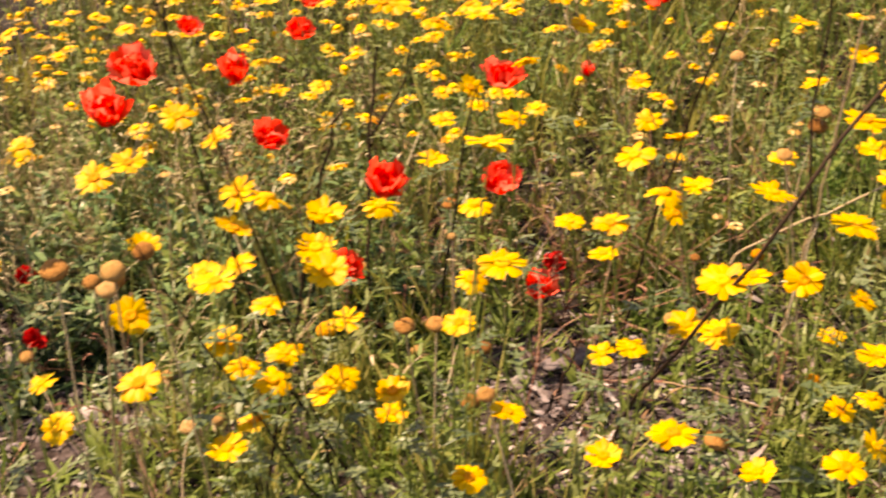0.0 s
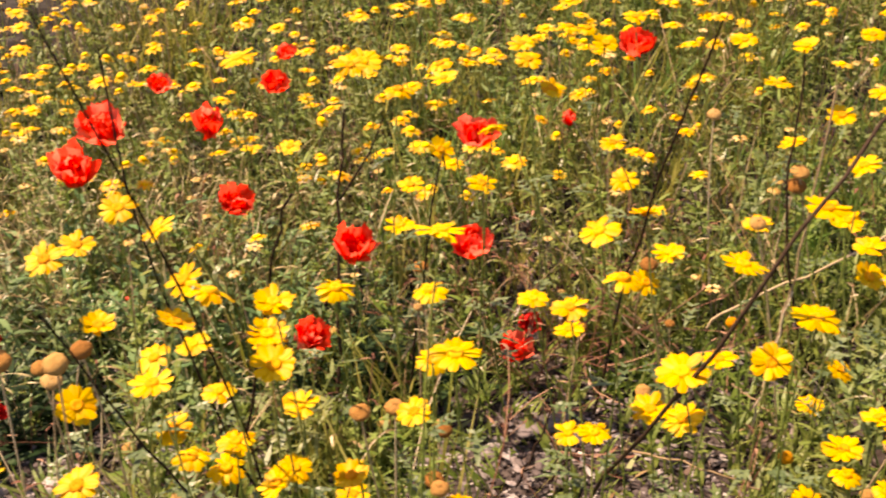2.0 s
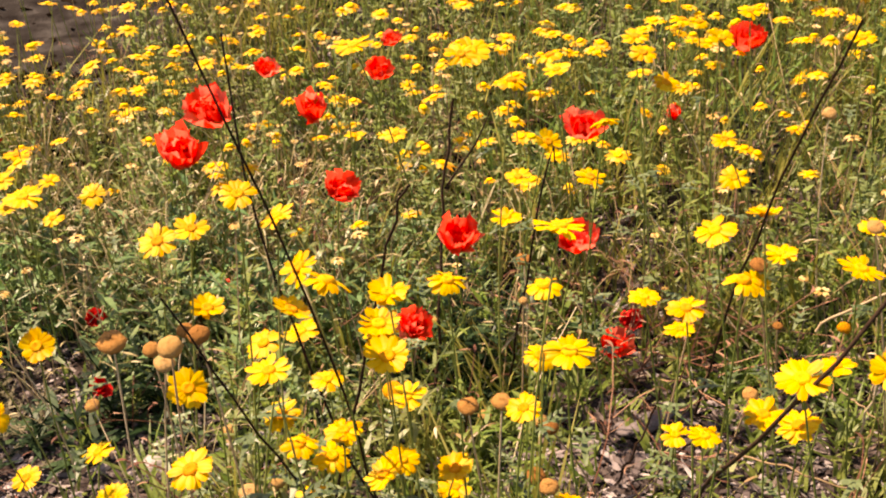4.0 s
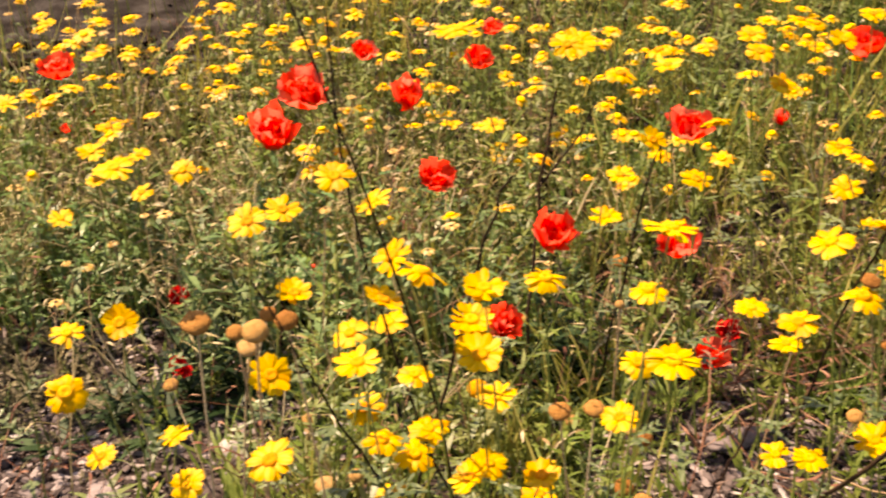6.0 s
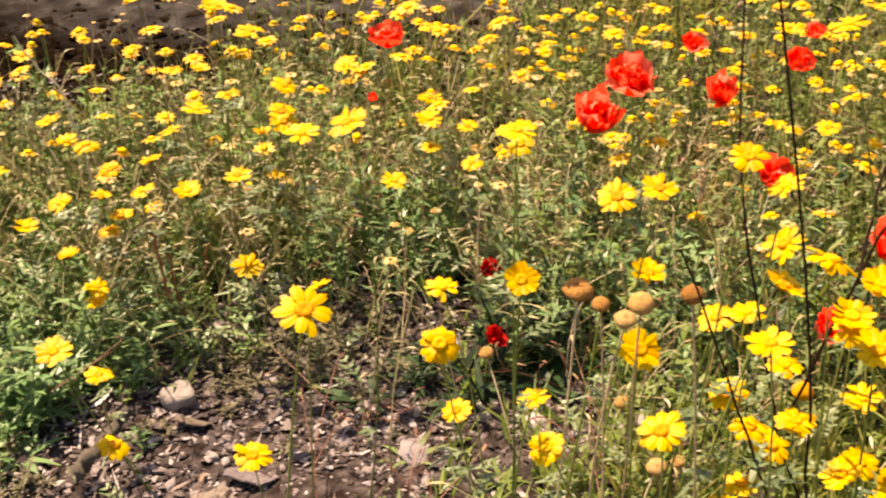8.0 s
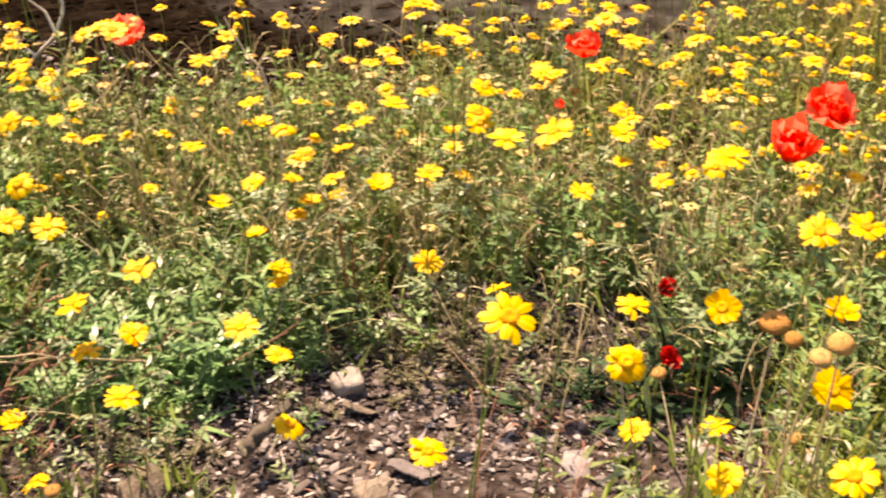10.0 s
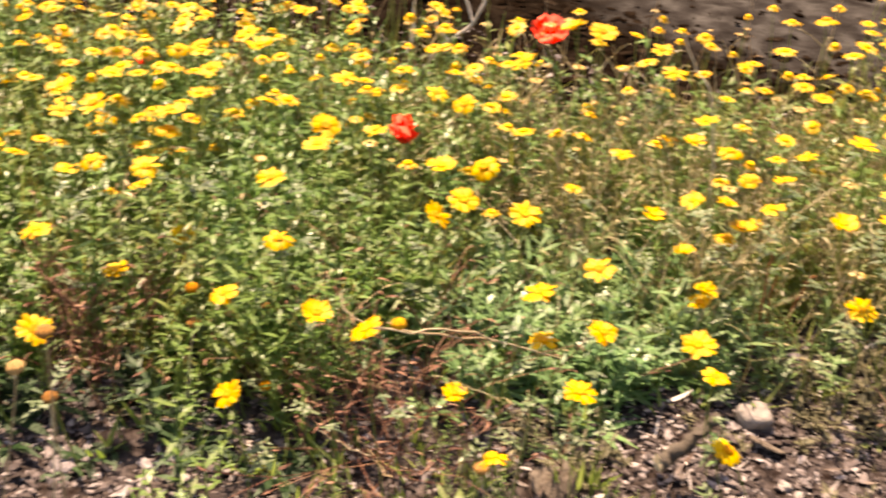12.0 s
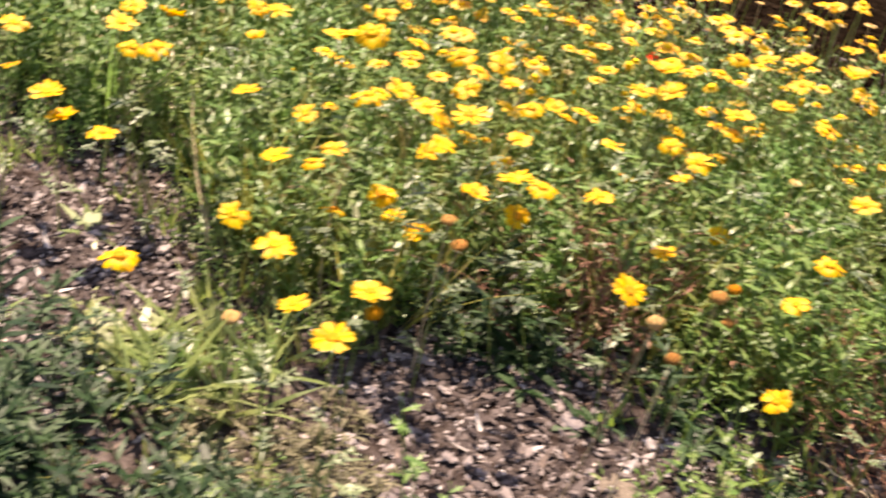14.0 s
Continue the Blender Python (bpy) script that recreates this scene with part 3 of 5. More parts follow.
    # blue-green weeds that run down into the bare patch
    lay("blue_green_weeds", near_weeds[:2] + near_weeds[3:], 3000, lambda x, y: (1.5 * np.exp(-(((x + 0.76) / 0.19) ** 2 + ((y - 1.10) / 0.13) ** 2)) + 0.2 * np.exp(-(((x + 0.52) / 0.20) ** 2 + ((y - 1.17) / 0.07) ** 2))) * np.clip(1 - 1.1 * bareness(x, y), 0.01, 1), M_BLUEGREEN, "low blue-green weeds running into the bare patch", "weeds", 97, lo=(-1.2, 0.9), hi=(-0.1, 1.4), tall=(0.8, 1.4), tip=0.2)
    # weeds set into the shaded hollows; their near-black leaves stand in for that shade
    lay("dark_leafy_weeds", near_weeds, 7700, lambda x, y: 0.9 * np.exp(-(((x + 0.19) / 0.09) ** 2 + ((y - 1.13) / 0.05) ** 2)) + 0.8 * np.exp(-(((x - 0.23) / 0.07) ** 2 + ((y - 1.15) / 0.06) ** 2)) + 0.9 * np.exp(-(((x + 1.27) / 0.10) ** 2 + ((y - 0.66) / 0.055) ** 2)) + 0.5 * np.exp(-(((x + 1.14) / 0.06) ** 2 + ((y - 0.76) / 0.04) ** 2)) + 0.6 * np.exp(-(((x + 1.00) / 0.07) ** 2 + ((y - 0.73) / 0.03) ** 2)) + 0.9 * np.exp(-(((x + 1.50) / 0.07) ** 2 + ((y - 0.235) / 0.045) ** 2)), M_WEED, "low leafy weeds in hollows under the flowers, green darkened to stand for shade", "weeds", 93, lo=(-1.65, 0.05), hi=(0.8, 1.7), tall=(1.1, 1.7), tip=0.2)
    straggly = [grass_tuft(r, h, 14, 0.005, 1.3) for h in (0.07, 0.09, 0.11)]
    lay("pale_grass_tufts", straggly + [rosette(r, 0.05), rosette(r, 0.06)], 190, lambda x, y: np.exp(-(((x + 1.40) / 0.06) ** 2 + ((y - 0.38) / 0.06) ** 2)) + 0.8 * np.exp(-(((x + 1.47) / 0.10) ** 2 + ((y - 0.345) / 0.03) ** 2)), M_GREYLEAF, "pale straggling grass tufts beside the path", "grass", 99, lo=(-1.6, 0.15), hi=(-1.2, 0.55), tip=0.3)
    rusty = [dry_spray(r, h) for h in (0.10, 0.13, 0.16)]
    lay("russet_stalks", rusty, 230, lambda x, y: np.exp(-(((x + 1.20) / 0.05) ** 2 + ((y - 0.775) / 0.05) ** 2)), M_RUSSET, "bundle of reddish-brown withered stalks before the foliage", "dry stalks", 109, lo=(-1.35, 0.65), hi=(-1.05, 0.9), tip=0.25)
    crisp = [feathery_sprig(r, h) for h in (0.022, 0.03, 0.04)] + [grass_tuft(r, 0.03, 8, 0.0028, 1.1), rosette(r, 0.016)]
    lay("dry_sprigs", crisp, 34000, lambda x, y: 0.6 * np.exp(-(((x + 1.24) / 0.10) ** 2 + ((y - 0.36) / 0.06) ** 2)) + 0.34 * np.exp(-(((x + 0.42) / 0.17) ** 2 + ((y - 1.18) / 0.09) ** 2)) + 0.3 * np.exp(-(((x + 0.70) / 0.05) ** 2 + ((y - 0.92) / 0.06) ** 2)), M_DULL, "short dull olive sprigs along the bare gravel", "weeds", 103, lo=(-1.5, 0.15), hi=(0.0, 1.3), tall=(0.4, 0.8), tip=0.4)

build_plants()


def chip(r, flat=0.55):
    """A broken flat chip of stone with five uneven corners."""
    a = np.sort(np.arange(5) * 1.2566 + r.uniform(-0.4, 0.4, 5))
    rim = np.stack([np.cos(a) * 1.4, np.sin(a) * 0.75, np.zeros(5)], 1) * r.uniform(0.7, 1.2, (5, 1))
    rim[:, 2] = r.normal(0, 0.12, 5)
    top = rim * (0.72, 0.72, 0.4) + (0, 0, flat * 0.8)
    v = np.concatenate([rim, top, [(0, 0, flat * r.uniform(0.8, 1.0)), (0, 0, -flat)]])
    f = []
    for i in range(5):
        j = (i + 1) % 5
        f += [(i, j, 5 + j), (i, 5 + j, 5 + i), (5 + i, 5 + j, 10), (j, i, 11)]
    k, way = r.normal(0, 0.35), r.uniform(0, 6.28)
    spin = np.array(Matrix.Rotation(k, 3, Vector((math.cos(way), math.sin(way), 0))))
    return v @ spin.T, np.array(f)


def build_gravel():
    r = np.random.default_rng(5)
    kinds = [chip(r, f) for f in (0.12, 0.2, 0.26, 0.15, 0.36, 0.10, 0.2, 0.17, 0.14, 0.3, 0.12, 0.22)]
    x, y = scatter(220000, (-2.5, 0.0), (1.4, 2.0), lambda x, y: np.clip(0.08 + 0.95 * bareness(x, y) + 0.11 * (x > -0.4) * (y < 1.4), 0, 1), 13)
    s = np.clip(np.exp(r.normal(-5.75, 0.45, len(x))), 0.0018, 0.009) * np.where(x < -0.9, 1.12, 1.0)
    v, f = placed(kinds, x, y, relief(x, y) + r.uniform(0, 0.005, len(x)), r.uniform(0, 6.28, len(x)), s, r.normal(0, 0.45, (len(x), 2)), 17)
    tagged(new("gravel", mesh_np("gravel", v, f, M_PEBBLE)), "loose grey and mauve stone chips on bare soil", "gravel", kind="stuff")
    # crumbs and clods behind the bed, with the belt's shade put into their colour
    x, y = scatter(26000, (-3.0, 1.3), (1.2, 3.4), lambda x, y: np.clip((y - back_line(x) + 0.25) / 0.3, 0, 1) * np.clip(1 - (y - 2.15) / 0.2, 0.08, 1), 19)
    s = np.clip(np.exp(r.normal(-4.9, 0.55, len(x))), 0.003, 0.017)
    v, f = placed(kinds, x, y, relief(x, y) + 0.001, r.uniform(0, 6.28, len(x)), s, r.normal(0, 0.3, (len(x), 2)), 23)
    tagged(new("soil_crumbs", mesh_np("soil_crumbs", v, f, M_CLOD)), "crumbs and clods of soil behind the flowers, coloured dark as if shaded", "soil", kind="stuff")


build_gravel()


# ---- marigolds ----
def petal_mesh(name, mat, droop, length=0.60, width=0.36, seed=0):
    """A ray petal of a flower of radius 1 whose base lies at 0.30: ribbed, with a toothed tip."""
    r = np.random.default_rng(seed)
    u, w = np.linspace(0, 1, 5), np.linspace(-1, 1, 5)
    half = np.array([0.50, 0.82, 1.0, 0.92, 0.58]) * width / 2
    v = []
    for k, t in enumerate(u):
        for j, s in enumerate(w):
            tip = (0.07 * (-1) ** j - 0.10 * abs(s) ** 2) if k == 4 else 0.0
            v.append((0.30 + length * t + tip * length, s * half[k], 0.05 - droop * t * t + 0.05 * t - 0.05 * abs(s) ** 2 + 0.02 * math.cos(s * 6.3) + r.normal(0, 0.008)))
    return mesh_np(name, v, grid_faces(5, 5), mat, True)


def disc_mesh(name, mat, dome=0.13, radius=0.36):
    """The domed middle with a rim of florets, and the green cup below it."""
    rings = [(0.0, dome * 0.82), (0.10, dome * 0.9), (0.20, dome * 1.15), (0.29, dome), (radius, 0.03), (radius * 0.9, -0.05), (0.26, -0.16), (0.06, -0.22)]
    n = 12
    v = [(q * math.cos(a), q * math.sin(a), z + (0.018 if (i + k) % 2 else 0) * (0 < k < 4)) for k, (q, z) in enumerate(rings) for i, a in enumerate(np.linspace(0, 2 * np.pi, n, endpoint=False))]
    return mesh_np(name, v, grid_faces(len(rings), n, True), mat, True)


PETALS = [petal_mesh("petal", M_PETAL, d, ln, w, k) for k, (d, ln, w) in enumerate([(0.04, 0.72, 0.42), (0.12, 0.70, 0.43), (0.28, 0.66, 0.42), (-0.10, 0.66, 0.44), (0.08, 0.72, 0.38), (0.55, 0.48, 0.42)])]
DISC = disc_mesh("flower_head", M_DISC)
DISC_TALL = disc_mesh("flower_head_tall", M_DISC, 0.20, 0.40)


def leaf_mesh(name, seed):
    """A toothed stem leaf: a midrib strip with lobes to both sides."""
    r = np.random.default_rng(seed)
    out = [blade((0, 0, 0), (1, 0, 0.5), (0, 0, 1), 0.034, 0.005, -0.5)]
    for k in range(3):
        t = 0.3 + 0.22 * k
        for s in (-1, 1):
            out.append(blade((0.030 * t, 0, 0.015 * t), (0.8, s, 0.3), (0, 0, 1), 0.012 - 0.002 * k, 0.0034, -0.2))
    v, f = joined(out)
    return mesh_np(name, v + r.normal(0, 0.0004, v.shape), f, M_LEAFONE, False)


M_LEAFONE = material("stem_leaf", [(0.0, (0.04, 0.07, 0.022)), (0.5, (0.08, 0.12, 0.04)), (1.0, (0.14, 0.18, 0.08))], 0.45, 40, through_light=0.2, spec=0.45)
LEAVES = [leaf_mesh("leaf", k) for k in range(3)]
flower_count = [0]


def stalk(parent, name, base, top, mat, r0, r1, bend, sides=4, label=""):
    """A bowed stalk from the origin of its thing up to the head."""
    d = np.asarray(top, float) - np.asarray(base, float)
    mid = d * 0.55 + np.asarray(bend)
    pts = [(1 - t) ** 2 * np.zeros(3) + 2 * t * (1 - t) * mid + t * t * d for t in np.linspace(0, 1, 7)]
    v, f = tube(pts, np.linspace(r0, r1, 7), sides)
    return part(name, mesh_np(name, v, f, mat, True), parent, label=label)


def head_pose(p, n, turn, size):
    """The pose of a flower head at p, facing n."""
    q = Vector(n).normalized().to_track_quat("Z", "Y").to_matrix().to_4x4()
    return Matrix.Translation(p) @ q @ Matrix.Rotation(turn, 4, "Z") @ Matrix.Diagonal((size, size, size, 1))


def marigold(x, y, z, size=0.031, nod=0.0, way=0.0, form=-1, count=0):
    """A yellow marigold whose head stands at x, y, z. nod: degrees by which it leans over, towards way (degrees, 0 is +x)."""
    flower_count[0] += 1
    r = np.random.default_rng(1000 + flower_count[0])
    if nod == 0.0:
        nod, way = abs(r.normal(0, 15 if y < 1.2 else 8)) + 3, r.normal(-90, 70)
    a, b = radians(nod), radians(way)
    n = np.array([math.sin(a) * math.cos(b), math.sin(a) * math.sin(b), math.cos(a)])
    foot = np.array([x, y]) - n[:2] * 0.05 + r.normal(0, 0.03, 2)
    base = np.array([foot[0], foot[1], float(relief(foot[0], foot[1])) - 0.004])
    thing = new("corn_marigold")
    thing.location = base
    top = np.array([x, y, z]) - base
    s = size / 2
    stalk(thing, "stem", (0, 0, 0), top - n * 0.2 * s, M_STEM, 0.0010, 0.0007, np.append(-n[:2] * 0.02 + r.normal(0, 0.014, 2), 0))
    for k in range(2 if z > 0.12 else 1):
        t = r.uniform(0.25, 0.7)
        part("leaf", LEAVES[int(r.integers(3))], thing, Matrix.Translation(Vector(top * t + np.append(-n[:2] * 0.02 * t, 0))) @ Matrix.Rotation(r.uniform(0, 6.28), 4, "Z") @ Matrix.Diagonal((r.uniform(0.7, 1.2),) * 3 + (1,)))
    kind = form if form >= 0 else int(r.choice([0, 0, 1, 1, 2, 3, 4]))
    head = part("flower_head", DISC_TALL if kind in (2, 5) else DISC, thing, head_pose(top, n, r.uniform(0, 6.28), s), "orange-yellow domed disc")
    many = count or int(r.integers(12, 16))
    for k in range(many):
        if r.random() < 0.02:
            continue
        q = r.uniform(0.9, 1.1)
        m = Matrix.Rotation(2 * math.pi * k / many + r.normal(0, 0.07), 4, "Z") @ Matrix.Rotation(r.normal(0, 0.10), 4, "Y") @ Matrix.Rotation(r.normal(0, 0.16), 4, "X") @ Matrix.Diagonal((q, r.uniform(0.9, 1.15), 1, 1))
        m.translation.z += 0.02 * (k % 2)
        part("petal", PETALS[kind], head, m)
    tall = "tall" if z > 0.3 else "low" if z < 0.17 else "upright"
    look_of = {2: "drooping petals", 3: "upturned petals", 5: "short folded petals"}.get(kind, "spread petals")
    tagged(thing, f"yellow marigold with {look_of} on {'an' if tall == 'upright' else 'a'} {tall} green stem", "flower", "marigolds in the meadow")


# ---- poppies ----
def poppy_petal(name, mat, seed, cup, crumple):
    """A broad thin crumpled petal of a flower of radius 1, hinged at its base."""
    r = np.random.default_rng(seed)
    nu, nv = 7, 15
    v = []
    ph = r.uniform(0, 6.28, 4)
    for t in np.linspace(0, 1, nu):
        for s in np.linspace(-1, 1, nv):
            half = 0.12 + 0.78 * math.sin(min(t * 1.25, 1) * math.pi / 2)
            edge = 1 - 0.42 * s * s + 0.07 * math.sin(8 * s + ph[0]) + 0.06 * math.sin(21 * s + ph[3]) + r.normal(0, 0.03)
            x = 0.05 + 0.98 * t * edge
            yy = s * half * (1 - 0.22 * t * t)
            z = cup * (t**2 * 0.8 + 0.35 * (s * half) ** 2) + crumple * t * (math.sin(11 * s + ph[1] + 2 * t) * 0.06 + math.sin(5 * t + 4 * s + ph[2]) * 0.06) + r.normal(0, 0.012) * crumple * t
            v.append((x, yy, z))
    return mesh_np(name, v, grid_faces(nu, nv), mat, True)


POPPY = [[poppy_petal("poppy_petal", M_POPPY, 40 + 7 * c + k, cup, 0.6) for k in range(3)] for c, cup in enumerate((0.35, 0.95, 1.9))]
OLD = [poppy_petal("wilted_petal", M_POPPY_OLD, 90 + k, 1.5, 1.8) for k in range(2)]


def capsule_mesh():
    rings = [(0.03, -0.1), (0.11, 0.02), (0.14, 0.14), (0.11, 0.24), (0.15, 0.27), (0.02, 0.30)]
    v = [(q * math.cos(a), q * math.sin(a), z) for q, z in rings for a in np.linspace(0, 2 * np.pi, 8, endpoint=False)]
    return mesh_np("seed_capsule", v, grid_faces(6, 8, True), M_CAPSULE, True)


CAPSULE = capsule_mesh()


def poppy(x, y, z, size, nod=20, way=-90, cup=1, old=False, label="bright red poppy with crumpled petals on a thin stem"):
    r = np.random.default_rng(int(1e5 + 1000 * x + 77 * y * 100))
    a, b = radians(nod), radians(way)
    n = np.array([math.sin(a) * math.cos(b), math.sin(a) * math.sin(b), math.cos(a)])
    foot = np.array([x, y]) + r.normal(0, 0.03, 2) - n[:2] * 0.04
    base = np.array([foot[0], foot[1], float(relief(foot[0], foot[1])) - 0.004])
    thing = new("poppy")
    thing.location = base
    top = np.array([x, y, z]) - base
    s = 0.43 * size
    low = top - n * 0.45 * s * min(cup, 1.5)
    stalk(thing, "stem", (0, 0, 0), low, M_STEM, 0.0012, 0.0009, np.append(r.normal(0, 0.02, 2), 0))
    head = part("seed_capsule", CAPSULE, thing, head_pose(low, n, r.uniform(0, 6), s), "dark green capsule")
    many = 7 if old else 13
    for k in range(many):
        inner = k > 3
        turn = k * math.pi / 2 + r.normal(0, 0.15) if not inner else k * 2.4 + r.normal(0, 0.25)
        up = r.normal(0, 0.12) - (0.10 if k % 2 else 0) - (r.uniform(0.35, 1.15) if inner else 0)
        q = r.uniform(0.60, 0.88) if inner else 1.0
        m = Matrix.Rotation(turn, 4, "Z") @ Matrix.Rotation(up, 4, "Y") @ Matrix.Diagonal((q, q * r.uniform(0.8, 1.05), q, 1))
        part("petal", OLD[k % 2] if old else POPPY[cup][int(r.integers(3))], head, m)
    tagged(thing, label, "poppy", "poppies in the meadow")


# ---- seed heads ----
def knob_mesh(name, mat, seed, high):
    r = np.random.default_rng(seed)
    n, rings = 12, [(0.05, high), (0.45, high * 0.96), (0.78, high * 0.72), (0.98, high * 0.3), (0.95, -0.05), (0.6, -0.28), (0.12, -0.36)]
    v = [(q * math.cos(t) * (1 + r.normal(0, 0.07)), q * math.sin(t) * (1 + r.normal(0, 0.07)), z + r.normal(0, 0.05)) for q, z in rings for t in np.linspace(0, 2 * np.pi, n, endpoint=False)]
    return mesh_np(name, v, grid_faces(len(rings), n, True), mat, True)


KNOBS = [knob_mesh("head", M_SPENT, 3, 0.75), knob_mesh("head", M_SPENT, 4, 0.55), knob_mesh("head", M_ORANGE, 5, 0.8)]


def seed_head(x, y, z, size=0.018, kind=0, nod=18, way=-90):
    """A flower that has shed its petals."""
    r = np.random.default_rng(int(2e5 + 1000 * x + 900 * y))
    a, b = radians(nod), radians(way)
    n = np.array([math.sin(a) * math.cos(b), math.sin(a) * math.sin(b), math.cos(a)])
    foot = np.array([x, y]) + r.normal(0, 0.03, 2)
    base = np.array([foot[0], foot[1], float(relief(foot[0], foot[1])) - 0.004])
    thing = new("seed_head")
    thing.location = base
    top = np.array([x, y, z]) - base
    stalk(thing, "stem", (0, 0, 0), top - n * 0.15 * size, M_STRAWSTEM if kind < 2 else M_STEM, 0.0010, 0.0008, np.append(r.normal(0, 0.012, 2), 0))
    head = part("head", KNOBS[kind], thing, head_pose(top, n, r.uniform(0, 6), size / 2))
    for k in range(7):
        part("sepal", SEPAL, head, Matrix.Rotation(k * 0.9 + r.normal(0, 0.1), 4, "Z"))
    tagged(thing, ("tan spent marigold head without petals on a dry stem", "brown flattened spent marigold head on a dry stem", "orange marigold head that has dropped its petals")[kind], "seed head", "spent flower heads")


def sepal_mesh():
    v, f = blade((0.55, 0, -0.30), (1, 0, 0.45), (0, 0, 1), 0.6, 0.42, 0.5)
    return mesh_np("sepal", v, f, M_STRAWSTEM, True)


SEPAL = sepal_mesh()


# ---- tall dry stems ----
def dry_stem(points, r0, r1, mat, label, forks=()):
    """A long bare stalk through the given points, foot first."""
    p = smooth_line(points, 14)
    foot = p[0].copy()
    thing = new("dry_stem")
    thing.location = foot
    r = np.random.default_rng(int(abs(foot[0]) * 1e4))
    wob = r.normal(0, 0.0012, p.shape)
    v, f = tube(p - foot + wob, np.linspace(r0, r1, 14) * 0.72, 6)
    part("stalk", mesh_np("stalk", v, f, mat, True), thing)
    for at, tip in forks:
        a = p[int(at * 13)] - foot
        b = np.asarray(tip) - foot
        v, f = tube([a, (a + b) / 2 + r.normal(0, 0.006, 3), b], [r1 * 0.75, r1 * 0.6, r1 * 0.35], 5)
        part("twig", mesh_np("twig", v, f, mat, True), thing)
    tagged(thing, label, "dry stem", "dead stems standing in the meadow")


# ---- the flowers, from one end of the bed to the other ----
marigold(0.850, 1.169, 0.305, 0.0282)
marigold(0.784, 1.032, 0.300, 0.0297)
marigold(0.721, 1.003, 0.297, 0.0310)
marigold(0.713, 0.859, 0.183, 0.0312)
marigold(0.695, 1.179, 0.320, 0.0311)
marigold(0.698, 1.057, 0.246, 0.0323)
marigold(0.697, 1.041, 0.363, 0.0277)
marigold(0.669, 0.846, 0.238, 0.0312)
marigold(0.650, 1.008, 0.342, 0.0282)
marigold(0.638, 0.824, 0.119, 0.0282)
marigold(0.631, 0.706, 0.117, 0.0282)
marigold(0.620, 0.809, 0.295, 0.0316)
marigold(0.596, 0.751, 0.382, 0.0266)
marigold(0.594, 0.925, 0.236, 0.0282)
marigold(0.587, 0.616, 0.288, 0.0277)
marigold(0.560, 1.325, 0.304, 0.0279)
marigold(0.553, 0.625, 0.229, 0.0296)
marigold(0.533, 0.829, 0.257, 0.0430)
marigold(0.525, 0.507, 0.273, 0.0309)
marigold(0.528, 1.118, 0.204, 0.0325)
marigold(0.508, 1.237, 0.345, 0.0290)
marigold(0.502, 0.927, 0.222, 0.0313)
marigold(0.501, 1.099, 0.377, 0.0283)
marigold(0.505, 1.090, 0.267, 0.0285)
marigold(0.489, 0.684, 0.257, 0.0337)
marigold(0.471, 0.581, 0.203, 0.0271)
marigold(0.491, 0.623, 0.429, 0.0323)
marigold(0.483, 0.559, 0.267, 0.0289)
marigold(0.460, 0.572, 0.376, 0.0334)
marigold(0.471, 0.907, 0.206, 0.0311)
marigold(0.446, 0.526, 0.197, 0.0334)
marigold(0.446, 0.688, 0.268, 0.0279)
marigold(0.435, 0.817, 0.337, 0.0304)
marigold(0.431, 1.061, 0.354, 0.0264)
marigold(0.409, 1.068, 0.386, 0.0280)
marigold(0.413, 1.106, 0.388, 0.0282)
marigold(0.404, 0.659, 0.241, 0.0340)
marigold(0.393, 0.559, 0.180, 0.0291)
marigold(0.393, 0.819, 0.326, 0.0369)
marigold(0.383, 0.616, 0.320, 0.0390)
marigold(0.386, 0.684, 0.236, 0.0335)
marigold(0.352, 1.004, 0.349, 0.0279)
marigold(0.350, 1.053, 0.266, 0.0311)
marigold(0.363, 0.816, 0.234, 0.0272)
marigold(0.348, 1.203, 0.339, 0.0306)
marigold(0.341, 0.690, 0.220, 0.0280)
marigold(0.330, 0.812, 0.276, 0.0267)
marigold(0.322, 1.065, 0.382, 0.0262)
marigold(0.330, 0.709, 0.330, 0.0301)
marigold(0.326, 1.134, 0.272, 0.0317)
marigold(0.288, 0.482, 0.304, 0.0336)
marigold(0.280, 1.071, 0.269, 0.0265)
marigold(0.267, 1.017, 0.398, 0.0297)
marigold(0.260, 1.043, 0.240, 0.0305)
marigold(0.244, 1.161, 0.372, 0.0332, nod=25, way=-90)
marigold(0.230, 0.692, 0.427, 0.0400)
marigold(0.227, 0.733, 0.354, 0.0298)
marigold(0.230, 0.672, 0.335, 0.0385)
marigold(0.216, 0.624, 0.234, 0.0264)
marigold(0.198, 0.690, 0.277, 0.0285)
marigold(0.178, 1.249, 0.251, 0.0266)
marigold(0.161, 0.784, 0.340, 0.0316)
marigold(0.150, 0.753, 0.177, 0.0317)
marigold(0.139, 1.346, 0.211, 0.0256)
marigold(0.123, 0.978, 0.468, 0.0334)
marigold(0.109, 0.725, 0.375, 0.0321)
marigold(0.102, 0.763, 0.324, 0.0351)
marigold(0.100, 0.682, 0.350, 0.0352)
marigold(0.103, 0.693, 0.246, 0.0266)
marigold(0.087, 0.678, 0.247, 0.0301)
marigold(0.065, 0.691, 0.413, 0.0367)
marigold(0.063, 0.729, 0.254, 0.0309)
marigold(0.051, 0.748, 0.215, 0.0330)
marigold(0.048, 0.763, 0.385, 0.0318)
marigold(0.042, 0.856, 0.267, 0.0306)
marigold(0.038, 0.702, 0.388, 0.0296)
marigold(0.038, 0.728, 0.449, 0.0262)
